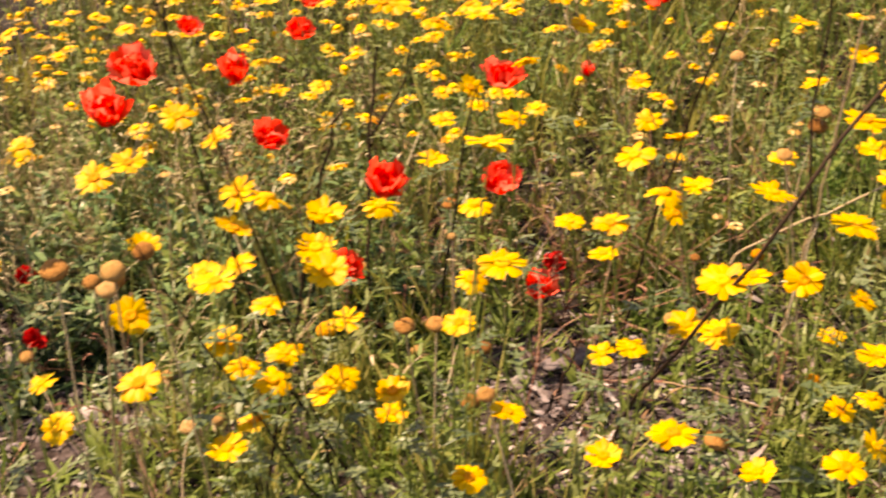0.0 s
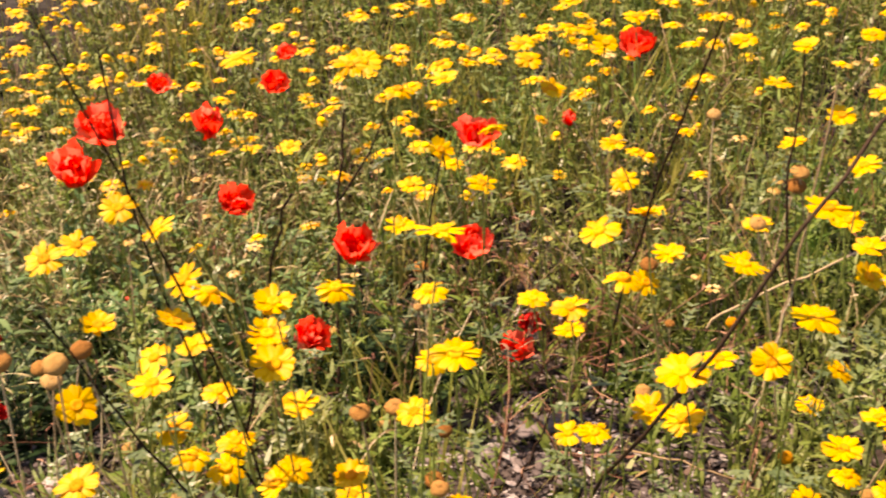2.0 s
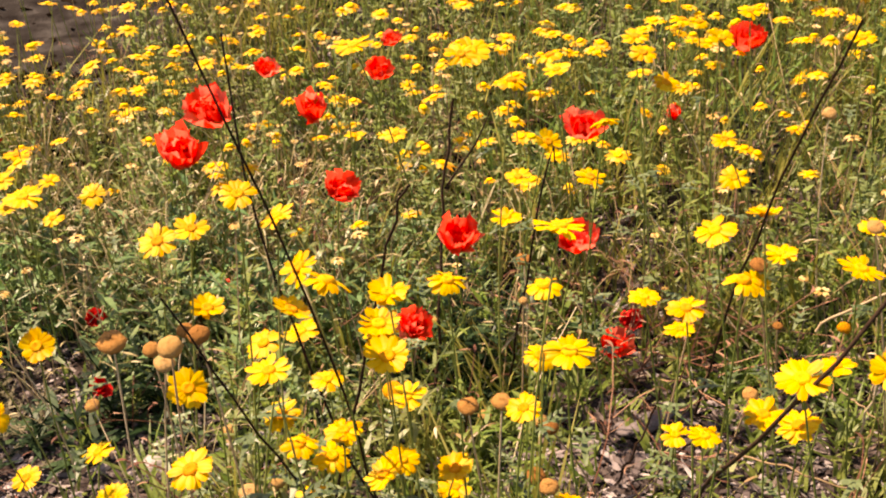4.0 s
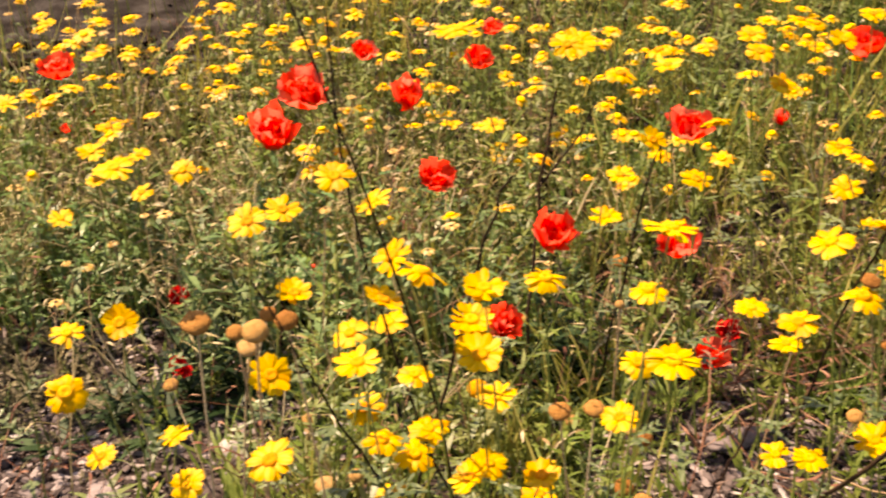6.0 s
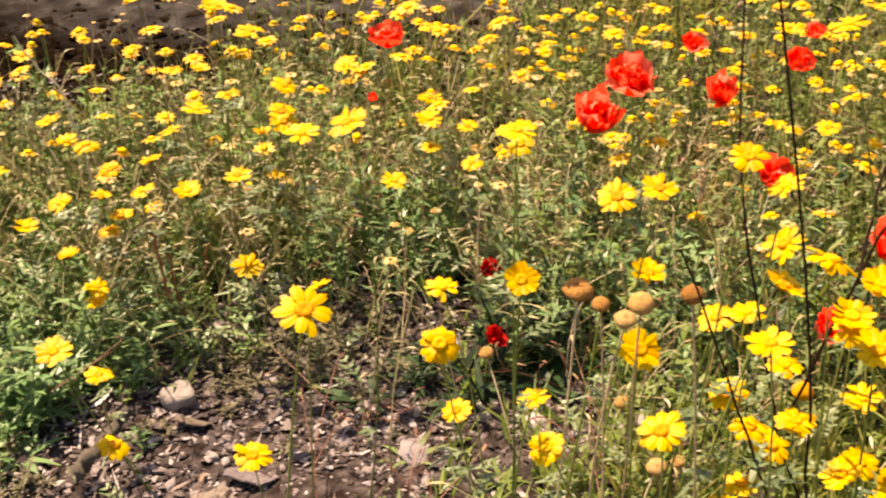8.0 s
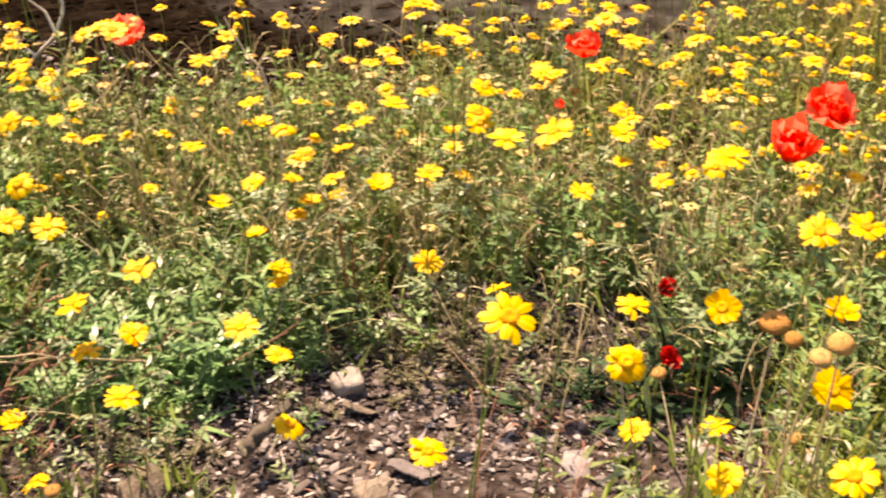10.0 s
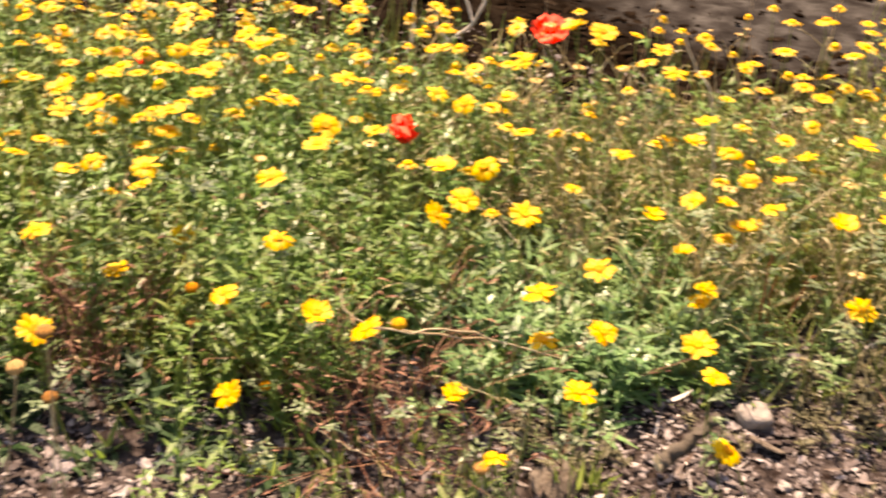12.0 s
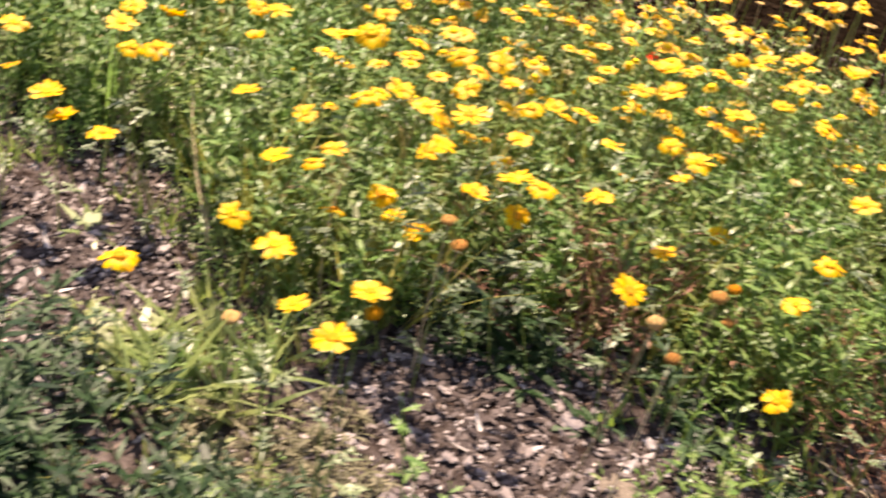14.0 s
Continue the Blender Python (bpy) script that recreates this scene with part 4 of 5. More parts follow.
marigold(0.028, 0.718, 0.256, 0.0290)
marigold(0.017, 0.760, 0.256, 0.0298)
marigold(0.019, 0.628, 0.391, 0.0296)
marigold(0.014, 0.739, 0.465, 0.0268)
marigold(0.011, 0.808, 0.293, 0.0312)
marigold(0.005, 0.673, 0.215, 0.0321)
marigold(-0.036, 0.902, 0.276, 0.0333)
marigold(-0.033, 0.865, 0.376, 0.0283)
marigold(-0.044, 0.630, 0.320, 0.0334)
marigold(-0.050, 0.761, 0.294, 0.0330)
marigold(-0.064, 0.892, 0.354, 0.0336)
marigold(-0.119, 0.729, 0.225, 0.0293)
marigold(-0.130, 0.771, 0.240, 0.0261)
marigold(-0.137, 0.703, 0.390, 0.0257, nod=42, way=-85, form=3)
marigold(-0.142, 0.807, 0.453, 0.0302)
marigold(-0.150, 1.158, 0.275, 0.0270)
marigold(-0.192, 0.782, 0.218, 0.0276)
marigold(-0.201, 0.763, 0.295, 0.0333, nod=35, way=-70, form=2)
marigold(-0.205, 1.212, 0.227, 0.0256)
marigold(-0.202, 0.807, 0.319, 0.0269)
marigold(-0.214, 1.287, 0.236, 0.0260)
marigold(-0.261, 0.585, 0.440, 0.0348, nod=30, way=-60, form=1, count=10)
marigold(-0.247, 1.204, 0.250, 0.0245)
marigold(-0.261, 1.384, 0.320, 0.0284)
marigold(-0.269, 1.418, 0.214, 0.0307)
marigold(-0.279, 0.881, 0.426, 0.0331)
marigold(-0.287, 1.184, 0.220, 0.0266)
marigold(-0.320, 0.897, 0.409, 0.0303)
marigold(-0.351, 0.738, 0.204, 0.0312)
marigold(-0.352, 1.314, 0.299, 0.0293)
marigold(-0.360, 1.088, 0.146, 0.0263)
marigold(-0.389, 1.730, 0.242, 0.0262)
marigold(-0.391, 1.161, 0.340, 0.0265)
marigold(-0.396, 1.159, 0.312, 0.0292)
marigold(-0.392, 1.148, 0.306, 0.0314)
marigold(-0.436, 1.225, 0.375, 0.0301)
marigold(-0.438, 1.112, 0.262, 0.0280)
marigold(-0.451, 1.151, 0.131, 0.0339)
marigold(-0.461, 1.200, 0.314, 0.0260)
marigold(-0.467, 1.352, 0.200, 0.0236)
marigold(-0.468, 1.328, 0.332, 0.0273)
marigold(-0.480, 1.074, 0.264, 0.0284)
marigold(-0.489, 1.169, 0.310, 0.0298)
marigold(-0.497, 1.308, 0.375, 0.0271)
marigold(-0.512, 0.852, 0.119, 0.0319)
marigold(-0.552, 0.939, 0.134, 0.0287)
marigold(-0.564, 1.345, 0.283, 0.0244)
marigold(-0.561, 1.293, 0.229, 0.0276)
marigold(-0.560, 0.874, 0.206, 0.0320)
marigold(-0.572, 1.197, 0.200, 0.0294)
marigold(-0.598, 1.568, 0.194, 0.0288)
marigold(-0.573, 1.243, 0.216, 0.0263)
marigold(-0.603, 1.196, 0.227, 0.0241)
marigold(-0.604, 1.204, 0.163, 0.0298)
marigold(-0.612, 1.118, 0.123, 0.0284)
marigold(-0.627, 1.215, 0.185, 0.0231)
marigold(-0.636, 0.776, 0.186, 0.0311)
marigold(-0.630, 0.804, 0.236, 0.0261)
marigold(-0.634, 1.216, 0.247, 0.0310)
marigold(-0.660, 1.190, 0.288, 0.0275)
marigold(-0.674, 0.911, 0.233, 0.0325)
marigold(-0.693, 0.828, 0.192, 0.0302)
marigold(-0.688, 1.133, 0.357, 0.0268)
marigold(-0.706, 0.839, 0.234, 0.0317)
marigold(-0.744, 0.882, 0.286, 0.0308)
marigold(-0.752, 1.074, 0.407, 0.0286)
marigold(-0.786, 0.949, 0.408, 0.0261)
marigold(-0.802, 1.478, 0.250, 0.0289)
marigold(-0.842, 0.669, 0.259, 0.0288)
marigold(-0.835, 0.742, 0.204, 0.0324)
marigold(-0.834, 0.986, 0.269, 0.0332)
marigold(-0.858, 0.991, 0.222, 0.0329)
marigold(-0.859, 0.927, 0.232, 0.0307)
marigold(-0.880, 0.978, 0.262, 0.0335)
marigold(-0.935, 1.145, 0.259, 0.0309)
marigold(-0.953, 1.272, 0.205, 0.0233)
marigold(-0.970, 0.713, 0.214, 0.0281)
marigold(-0.977, 1.009, 0.267, 0.0266)
marigold(-0.973, 0.798, 0.298, 0.0285)
marigold(-0.981, 1.165, 0.255, 0.0276)
marigold(-1.006, 0.859, 0.192, 0.0327)
marigold(-0.994, 0.931, 0.297, 0.0322)
marigold(-1.054, 1.071, 0.289, 0.0297)
marigold(-1.066, 0.568, 0.222, 0.0337)
marigold(-1.093, 0.960, 0.356, 0.0321)
marigold(-1.113, 0.274, 0.290, 0.0283)
marigold(-1.121, 1.016, 0.266, 0.0276)
marigold(-1.132, 0.263, 0.240, 0.0317)
marigold(-1.127, 0.916, 0.336, 0.0286)
marigold(-1.144, 0.876, 0.149, 0.0288)
marigold(-1.148, 0.769, 0.157, 0.0287)
marigold(-1.183, 0.912, 0.253, 0.0289)
marigold(-1.192, 0.797, 0.259, 0.0276)
marigold(-1.191, 0.926, 0.269, 0.0338)
marigold(-1.208, 0.261, 0.283, 0.0338)
marigold(-1.201, 0.284, 0.223, 0.0270)
marigold(-1.231, 0.580, 0.253, 0.0261)
marigold(-1.202, 0.892, 0.211, 0.0339)
marigold(-1.226, 0.521, 0.255, 0.0300)
marigold(-1.216, 0.789, 0.339, 0.0319)
marigold(-1.230, 0.914, 0.173, 0.0276)
marigold(-1.229, 0.746, 0.191, 0.0329)
marigold(-1.238, 1.049, 0.297, 0.0297)
marigold(-1.251, 0.871, 0.283, 0.0329)
marigold(-1.203, 0.596, 0.252, 0.0319)
marigold(-1.279, 0.413, 0.351, 0.0303)
marigold(-1.323, 0.898, 0.175, 0.0299)
marigold(-1.316, 0.729, 0.125, 0.0322)
marigold(-1.347, 0.593, 0.224, 0.0325)
marigold(-1.318, 0.718, 0.177, 0.0302)
marigold(-1.351, 0.746, 0.203, 0.0305)
marigold(-1.363, 0.700, 0.298, 0.0275)
marigold(-1.354, 0.603, 0.120, 0.0333)
marigold(-1.356, 0.584, 0.273, 0.0337)
marigold(-1.373, 0.786, 0.223, 0.0327)
marigold(-1.381, 0.845, 0.210, 0.0273)
marigold(-1.384, 0.370, 0.189, 0.0303)
marigold(-1.398, 0.518, 0.147, 0.0277)
marigold(-1.390, 0.579, 0.154, 0.0339)
marigold(-1.403, 0.715, 0.215, 0.0447)
marigold(-1.432, 0.739, 0.232, 0.0310)
marigold(-1.505, 0.527, 0.158, 0.0326)
marigold(-1.548, 0.511, 0.220, 0.0295)
marigold(-1.462, 0.301, 0.119, 0.0394, nod=8, way=-100)
marigold(-1.655, 0.408, 0.140, 0.0359)
marigold(-1.708, 0.390, 0.140, 0.0354)
marigold(-1.731, 0.384, 0.160, 0.0381)
marigold(-1.691, 0.497, 0.212, 0.0391)
marigold(-1.776, 0.523, 0.226, 0.0305)
marigold(-1.750, 0.489, 0.220, 0.0365)
marigold(-1.716, 0.532, 0.239, 0.0348)
marigold(-1.830, 0.401, 0.200, 0.0344)
marigold(-1.732, 0.338, 0.200, 0.0231)
marigold(-1.563, 0.706, 0.250, 0.0444)
marigold(-1.418, 0.525, 0.208, 0.0267)
marigold(-1.451, 0.530, 0.175, 0.0255)
marigold(-1.457, 0.653, 0.235, 0.0324)
marigold(-1.666, 0.618, 0.219, 0.0246)
marigold(-1.629, 0.724, 0.221, 0.0476)
marigold(-1.680, 0.659, 0.240, 0.0352)
marigold(0.274, 1.269, 0.330, 0.0397, nod=28, way=-90)
marigold(-1.431, 0.819, 0.223, 0.0272)
marigold(-0.620, 1.205, 0.145, 0.0265)
marigold(-0.622, 1.134, 0.094, 0.0280)
marigold(0.343, 0.764, 0.163, 0.0268)
marigold(0.057, 0.760, 0.282, 0.0263)
marigold(-1.279, 1.059, 0.280, 0.0280)
marigold(0.119, 0.767, 0.248, 0.0306)
marigold(-0.703, 1.330, 0.198, 0.0300)
marigold(-0.250, 1.220, 0.276, 0.0298)
marigold(-0.656, 1.168, 0.200, 0.0271)
marigold(-0.696, 1.160, 0.174, 0.0287)
marigold(-1.381, 0.592, 0.130, 0.0274)
marigold(-0.677, 0.689, 0.155, 0.0269)
marigold(-1.439, 0.793, 0.264, 0.0265)
marigold(-0.654, 1.159, 0.139, 0.0271)
marigold(-1.343, 0.607, 0.330, 0.0306)
marigold(0.234, 0.790, 0.249, 0.0301)
marigold(-1.095, 1.383, 0.221, 0.0300)
marigold(0.365, 0.686, 0.362, 0.0300)
marigold(-1.509, 0.666, 0.302, 0.0270)
marigold(-0.567, 1.270, 0.400, 0.0275)
marigold(-1.233, 1.272, 0.277, 0.0291)
marigold(-1.331, 0.580, 0.265, 0.0297)
marigold(-0.826, 1.187, 0.364, 0.0303)
marigold(0.584, 0.710, 0.093, 0.0304)
marigold(-0.397, 1.585, 0.200, 0.0264)
marigold(0.007, 1.732, 0.164, 0.0290)
marigold(-0.936, 0.666, 0.141, 0.0294)
marigold(0.135, 1.304, 0.344, 0.0285)
marigold(-0.771, 0.808, 0.115, 0.0269)
marigold(0.627, 0.855, 0.058, 0.0284)
marigold(-1.137, 0.910, 0.308, 0.0264)
marigold(0.102, 0.756, 0.316, 0.0307)
marigold(-0.781, 1.287, 0.178, 0.0303)
marigold(-1.360, 0.628, 0.218, 0.0287)
marigold(-1.863, 1.194, 0.030, 0.0275)
marigold(-1.236, 1.145, 0.285, 0.0305)
marigold(0.030, 0.737, 0.187, 0.0289)
marigold(0.152, 0.785, 0.129, 0.0304)
marigold(-1.399, 1.058, 0.162, 0.0302)
marigold(-1.276, 0.848, 0.277, 0.0285)
marigold(-0.616, 1.347, 0.100, 0.0281)
marigold(0.618, 1.247, 0.076, 0.0290)
marigold(0.183, 0.625, 0.177, 0.0282)
marigold(0.479, 0.540, 0.197, 0.0268)
marigold(0.267, 0.553, 0.234, 0.0275)
marigold(0.642, 0.799, 0.238, 0.0301)
marigold(0.631, 0.665, 0.229, 0.0262)
marigold(0.685, 0.702, 0.229, 0.0262)
marigold(0.562, 0.606, 0.229, 0.0291)
marigold(0.590, 0.655, 0.117, 0.0274)
marigold(0.887, 1.036, 0.300, 0.0287)
marigold(0.827, 0.929, 0.300, 0.0284)
marigold(0.771, 0.986, 0.300, 0.0277)
marigold(0.709, 0.824, 0.238, 0.0310)
marigold(0.750, 0.825, 0.229, 0.0270)
marigold(0.742, 0.800, 0.229, 0.0281)
marigold(0.587, 1.237, 0.345, 0.0270)
marigold(-0.492, 1.307, 0.375, 0.0292)
marigold(-0.978, 0.888, 0.297, 0.0274)
marigold(-1.564, 0.790, 0.302, 0.0278)
marigold(-1.614, 0.907, 0.264, 0.0297)
marigold(-1.738, 0.629, 0.239, 0.0276)
marigold(-1.695, 0.643, 0.239, 0.0288)
marigold(-1.686, 0.460, 0.220, 0.0305)
marigold(-1.495, 0.551, 0.208, 0.0265)

poppy(-0.026, 1.360, 0.261, 0.0764, 25, -100, 1, False, "large ragged red poppy with a fringed edge")
poppy(-0.067, 1.327, 0.224, 0.0608, 30, -90, 2, False, "red poppy closed into a deep cup")
poppy(0.103, 1.137, 0.251, 0.0474, 35, -70, 1, False, "bright red poppy with crumpled petals on a thin stem")
poppy(0.216, 1.096, 0.192, 0.0503, 30, -80, 2, False, "cup-shaped red poppy with a pale sheen on its edge")
poppy(0.339, 1.063, 0.188, 0.0549, 15, -90, 1, False, "bright red poppy with crumpled petals on a thin stem")
poppy(0.153, 1.026, 0.140, 0.0467, 35, -60, 1, False, "bright red poppy with crumpled petals on a thin stem")
poppy(0.387, 1.219, 0.241, 0.0610, 15, -90, 1, False, "bright red poppy with crumpled petals on a thin stem")
poppy(0.191, 1.506, 0.222, 0.0450, 30, -90, 1, False, "bright red poppy with crumpled petals on a thin stem")
poppy(0.097, 1.504, 0.178, 0.0469, 30, -90, 2, False, "half-open red poppy with pale edges")
poppy(0.660, 1.420, 0.230, 0.0600, 20, -90, 1, False, "bright red poppy with crumpled petals on a thin stem")
poppy(-0.188, 1.220, 0.088, 0.0270, 60, -90, 2, True, "small dark red wilting poppy")
poppy(-0.324, 1.467, 0.274, 0.0550, 15, -90, 1, False, "wide open red poppy behind yellow marigolds")
poppy(-1.010, 1.600, 0.192, 0.0700, 20, -90, 1, False, "bright red poppy with crumpled petals on a thin stem")
poppy(-1.016, 1.151, 0.197, 0.0419, 25, -90, 2, False, "cup-shaped red poppy low among marigolds")
poppy(0.381, 1.083, 0.030, 0.0400, 30, -60, 2, False, "red poppy sagging towards the soil")
poppy(-0.176, 1.085, 0.088, 0.0270, 50, -90, 2, True, "small dark red wilting poppy")
poppy(0.046, 1.394, 0.290, 0.0371, 20, -90, 1, False, "bright red poppy with crumpled petals on a thin stem")
poppy(0.215, 1.548, 0.247, 0.0310, 20, -90, 1, False, "bright red poppy with crumpled petals on a thin stem")
poppy(0.587, 1.488, 0.106, 0.0260, 20, -90, 2, False, "small red poppy bud opening")
poppy(-0.378, 1.658, 0.110, 0.0220, 20, -90, 1, False, "small faded orange-red poppy deep among marigolds")
poppy(-0.378, 1.821, 0.063, 0.0200, 20, -90, 1, False, "small faded orange-red poppy deep among marigolds")
poppy(-0.041, 1.327, 0.040, 0.0190, 20, -90, 2, False, "small pinkish poppy low between the stems")
poppy(-1.546, 1.315, 0.126, 0.0250, 20, -90, 1, False, "small red poppy at the back of the bed")
poppy(0.407, 1.112, 0.045, 0.0330, 55, -70, 2, True, "dark maroon wilted poppy above a sagging one")
seed_head(-0.846, 0.829, 0.157, 0.0157, 2)
seed_head(-0.776, 0.819, 0.107, 0.0156, 2)
seed_head(-0.688, 0.712, 0.135, 0.0141, 2)
seed_head(0.195, 0.766, 0.227, 0.0170, 1)
seed_head(0.162, 0.733, 0.254, 0.0172, 1)
seed_head(0.202, 0.632, 0.248, 0.0143, 1)
seed_head(0.232, 0.753, 0.202, 0.0133, 0)
seed_head(0.391, 0.868, 0.196, 0.0127, 0)
seed_head(0.477, 0.917, 0.218, 0.0155, 1)
seed_head(0.573, 0.884, 0.262, 0.0164, 1)
seed_head(0.634, 1.119, 0.263, 0.0166, 0)
seed_head(-1.341, 0.545, 0.040, 0.0209, 2)
seed_head(-0.975, 0.456, 0.281, 0.0141, 0)
seed_head(-0.957, 0.469, 0.252, 0.0125, 0)
seed_head(-0.924, 0.439, 0.340, 0.0130, 0)
seed_head(-0.097, 0.761, 0.346, 0.0219, 1)
seed_head(-0.053, 0.734, 0.351, 0.0196, 0)
seed_head(-0.062, 0.757, 0.323, 0.0168, 1)
seed_head(-0.025, 0.672, 0.398, 0.0156, 0)
seed_head(-0.078, 0.816, 0.298, 0.0150, 0)
seed_head(0.535, 0.731, 0.110, 0.0137, 2)
seed_head(0.634, 0.717, 0.130, 0.0161, 2)
seed_head(0.630, 0.712, 0.110, 0.0183, 1)
seed_head(0.632, 0.664, 0.120, 0.0188, 2)
seed_head(0.611, 0.660, 0.110, 0.0208, 1)
seed_head(0.583, 0.673, 0.100, 0.0136, 0)
seed_head(0.447, 0.852, 0.120, 0.0154, 1)
seed_head(0.555, 0.890, 0.150, 0.0137, 2)
seed_head(0.515, 0.951, 0.120, 0.0107, 1)
seed_head(-0.082, 1.115, 0.120, 0.0188, 0)
seed_head(0.205, 0.925, 0.090, 0.0135, 0)
seed_head(0.253, 0.890, 0.100, 0.0143, 0)
seed_head(0.230, 0.814, 0.100, 0.0189, 1)
seed_head(0.122, 0.976, 0.100, 0.0219, 2)
seed_head(-0.725, 0.781, 0.060, 0.0157, 1)
seed_head(-0.185, 1.062, 0.080, 0.0160, 0)
seed_head(0.254, 0.949, 0.200, 0.0093, 0)
seed_head(-0.047, 1.007, 0.060, 0.0155, 0)
seed_head(-0.001, 0.891, 0.080, 0.0143, 0)
seed_head(-1.401, 0.398, 0.050, 0.0199, 1)
seed_head(-1.274, 0.554, 0.190, 0.0158, 1)
seed_head(-1.277, 0.583, 0.150, 0.0174, 1)
seed_head(-1.052, 0.836, 0.100, 0.0152, 0)
seed_head(-1.066, 0.788, 0.150, 0.0146, 2)
seed_head(-0.977, 0.787, 0.060, 0.0135, 2)
seed_head(0.396, 0.636, 0.150, 0.0211, 1)
seed_head(-0.026, 0.835, 0.120, 0.0179, 1)
seed_head(0.697, 1.036, 0.220, 0.0214, 1)
seed_head(0.697, 1.042, 0.200, 0.0228, 1)
seed_head(0.288, 1.104, 0.150, 0.0173, 1)
seed_head(0.502, 0.977, 0.180, 0.0176, 1)
seed_head(-1.024, 0.862, 0.100, 0.0160, 0)
seed_head(-1.054, 0.773, 0.120, 0.0141, 0)

dry_stem([(0.096, 0.780, -0.004), (0.092, 0.768, 0.060), (0.065, 0.717, 0.305), (0.000, 0.631, 0.645)], 0.0023, 0.0011, M_DARKSTEM, "tall thin dark dead stem leaning over the flowers", [])
dry_stem([(0.176, 1.074, 0.000), (0.209, 1.144, 0.188), (0.233, 1.159, 0.325)], 0.0027, 0.0019, M_DARKSTEM, "upright dark dead stem with a side shoot", [(0.62, (0.273, 1.160, 0.307))])
dry_stem([(0.023, 0.831, -0.004), (0.105, 0.779, 0.342), (0.135, 0.760, 0.442)], 0.0020, 0.0013, M_DARKSTEM, "tall thin dark dead stem leaning over the flowers", [])
dry_stem([(0.252, 1.051, -0.004), (0.257, 1.041, 0.060), (0.263, 1.030, 0.110), (0.289, 1.020, 0.260), (0.306, 1.023, 0.300)], 0.0020, 0.0013, M_DARKSTEM, "tall thin dark dead stem leaning over the flowers", [])
dry_stem([(0.442, 0.984, -0.004), (0.430, 0.830, 0.289), (0.415, 0.642, 0.572)], 0.0021, 0.0013, M_DARKSTEM, "tall thin dark dead stem leaning over the flowers", [])
dry_stem([(0.355, 0.801, -0.004), (0.363, 0.727, 0.140), (0.368, 0.680, 0.210), (0.385, 0.586, 0.340), (0.431, 0.586, 0.410), (0.498, 0.607, 0.470), (0.554, 0.627, 0.510), (0.585, 0.640, 0.530)], 0.0029, 0.0019, M_DARKSTEM, "long dark dead stalk slanting across the flower bed", [])
dry_stem([(0.095, 0.800, -0.004), (0.030, 0.665, 0.250), (-0.040, 0.630, 0.455)], 0.0020, 0.0010, M_DARKSTEM, "tall thin dark dead stem leaning over the flowers", [])
dry_stem([(0.140, 0.760, -0.004), (0.040, 0.785, 0.300), (0.019, 0.843, 0.547)], 0.0021, 0.0011, M_DARKSTEM, "tall thin dark dead stem leaning over the flowers", [])
dry_stem([(0.323, 0.881, 0.010), (0.352, 0.895, 0.050), (0.379, 0.905, 0.100)], 0.0021, 0.0013, M_DARKSTEM, "short dark dead twig on stony soil", [])
dry_stem([(0.354, 0.876, 0.010), (0.405, 0.871, 0.060), (0.435, 0.819, 0.090)], 0.0021, 0.0013, M_DARKSTEM, "short dark dead twig on stony soil", [])
dry_stem([(0.444, 0.892, 0.020), (0.495, 0.832, 0.030), (0.545, 0.791, 0.020)], 0.0018, 0.0012, M_STRAWSTEM, "pale dry stalk fallen among the plants", [])
dry_stem([(0.579, 0.933, 0.040), (0.589, 0.897, 0.040), (0.603, 0.871, 0.030)], 0.0016, 0.0012, M_STRAWSTEM, "pale dry stalk fallen among the plants", [])
dry_stem([(0.567, 0.866, 0.020), (0.580, 0.853, 0.120), (0.597, 0.857, 0.200)], 0.0018, 0.0012, M_STRAWSTEM, "pale dry stalk standing among the flowers", [])
dry_stem([(-0.728, 1.086, -0.004), (-0.784, 0.908, 0.120), (-0.807, 0.834, 0.160), (-0.838, 0.769, 0.190), (-0.872, 0.762, 0.220)], 0.0016, 0.0013, M_STRAWSTEM, "thin pale stalk leaning across the foliage", [])
dry_stem([(-1.118, 0.709, 0.020), (-1.065, 0.722, 0.030), (-1.026, 0.739, 0.020)], 0.0012, 0.0009, M_STRAWSTEM, "pale dry stalk fallen among the plants", [])
dry_stem([(-0.903, 0.836, 0.010), (-0.843, 0.777, 0.030), (-0.797, 0.733, 0.050)], 0.0016, 0.0010, M_STRAWSTEM, "pale dry stalk fallen among the plants", [])
dry_stem([(-0.926, 0.799, 0.020), (-0.869, 0.777, 0.030), (-0.843, 0.786, 0.020)], 0.0014, 0.0010, M_STRAWSTEM, "pale dry stalk fallen among the plants", [])
dry_stem([(-1.290, 1.690, -0.004), (-1.250, 1.687, 0.070), (-1.213, 1.684, 0.112), (-1.180, 1.688, 0.146), (-1.164, 1.695, 0.185), (-1.172, 1.700, 0.218)], 0.0046, 0.0032, M_PALETWIG, "bleached curling twig standing before dark soil", [(0.42, (-1.240, 1.680, 0.160)), (0.62, (-1.215, 1.690, 0.200))])
dry_stem([(-1.200, 1.500, -0.004), (-1.198, 1.500, 0.096), (-1.203, 1.520, 0.160), (-1.197, 1.520, 0.231)], 0.0030, 0.0022, M_PALETWIG, "thin bleached stalk standing before dark soil", [])
dry_stem([(-1.559, 0.504, 0.000), (-1.549, 0.462, 0.120), (-1.508, 0.405, 0.200)], 0.0014, 0.0009, M_STRAWSTEM, "pale dry stalk standing among the flowers", [])
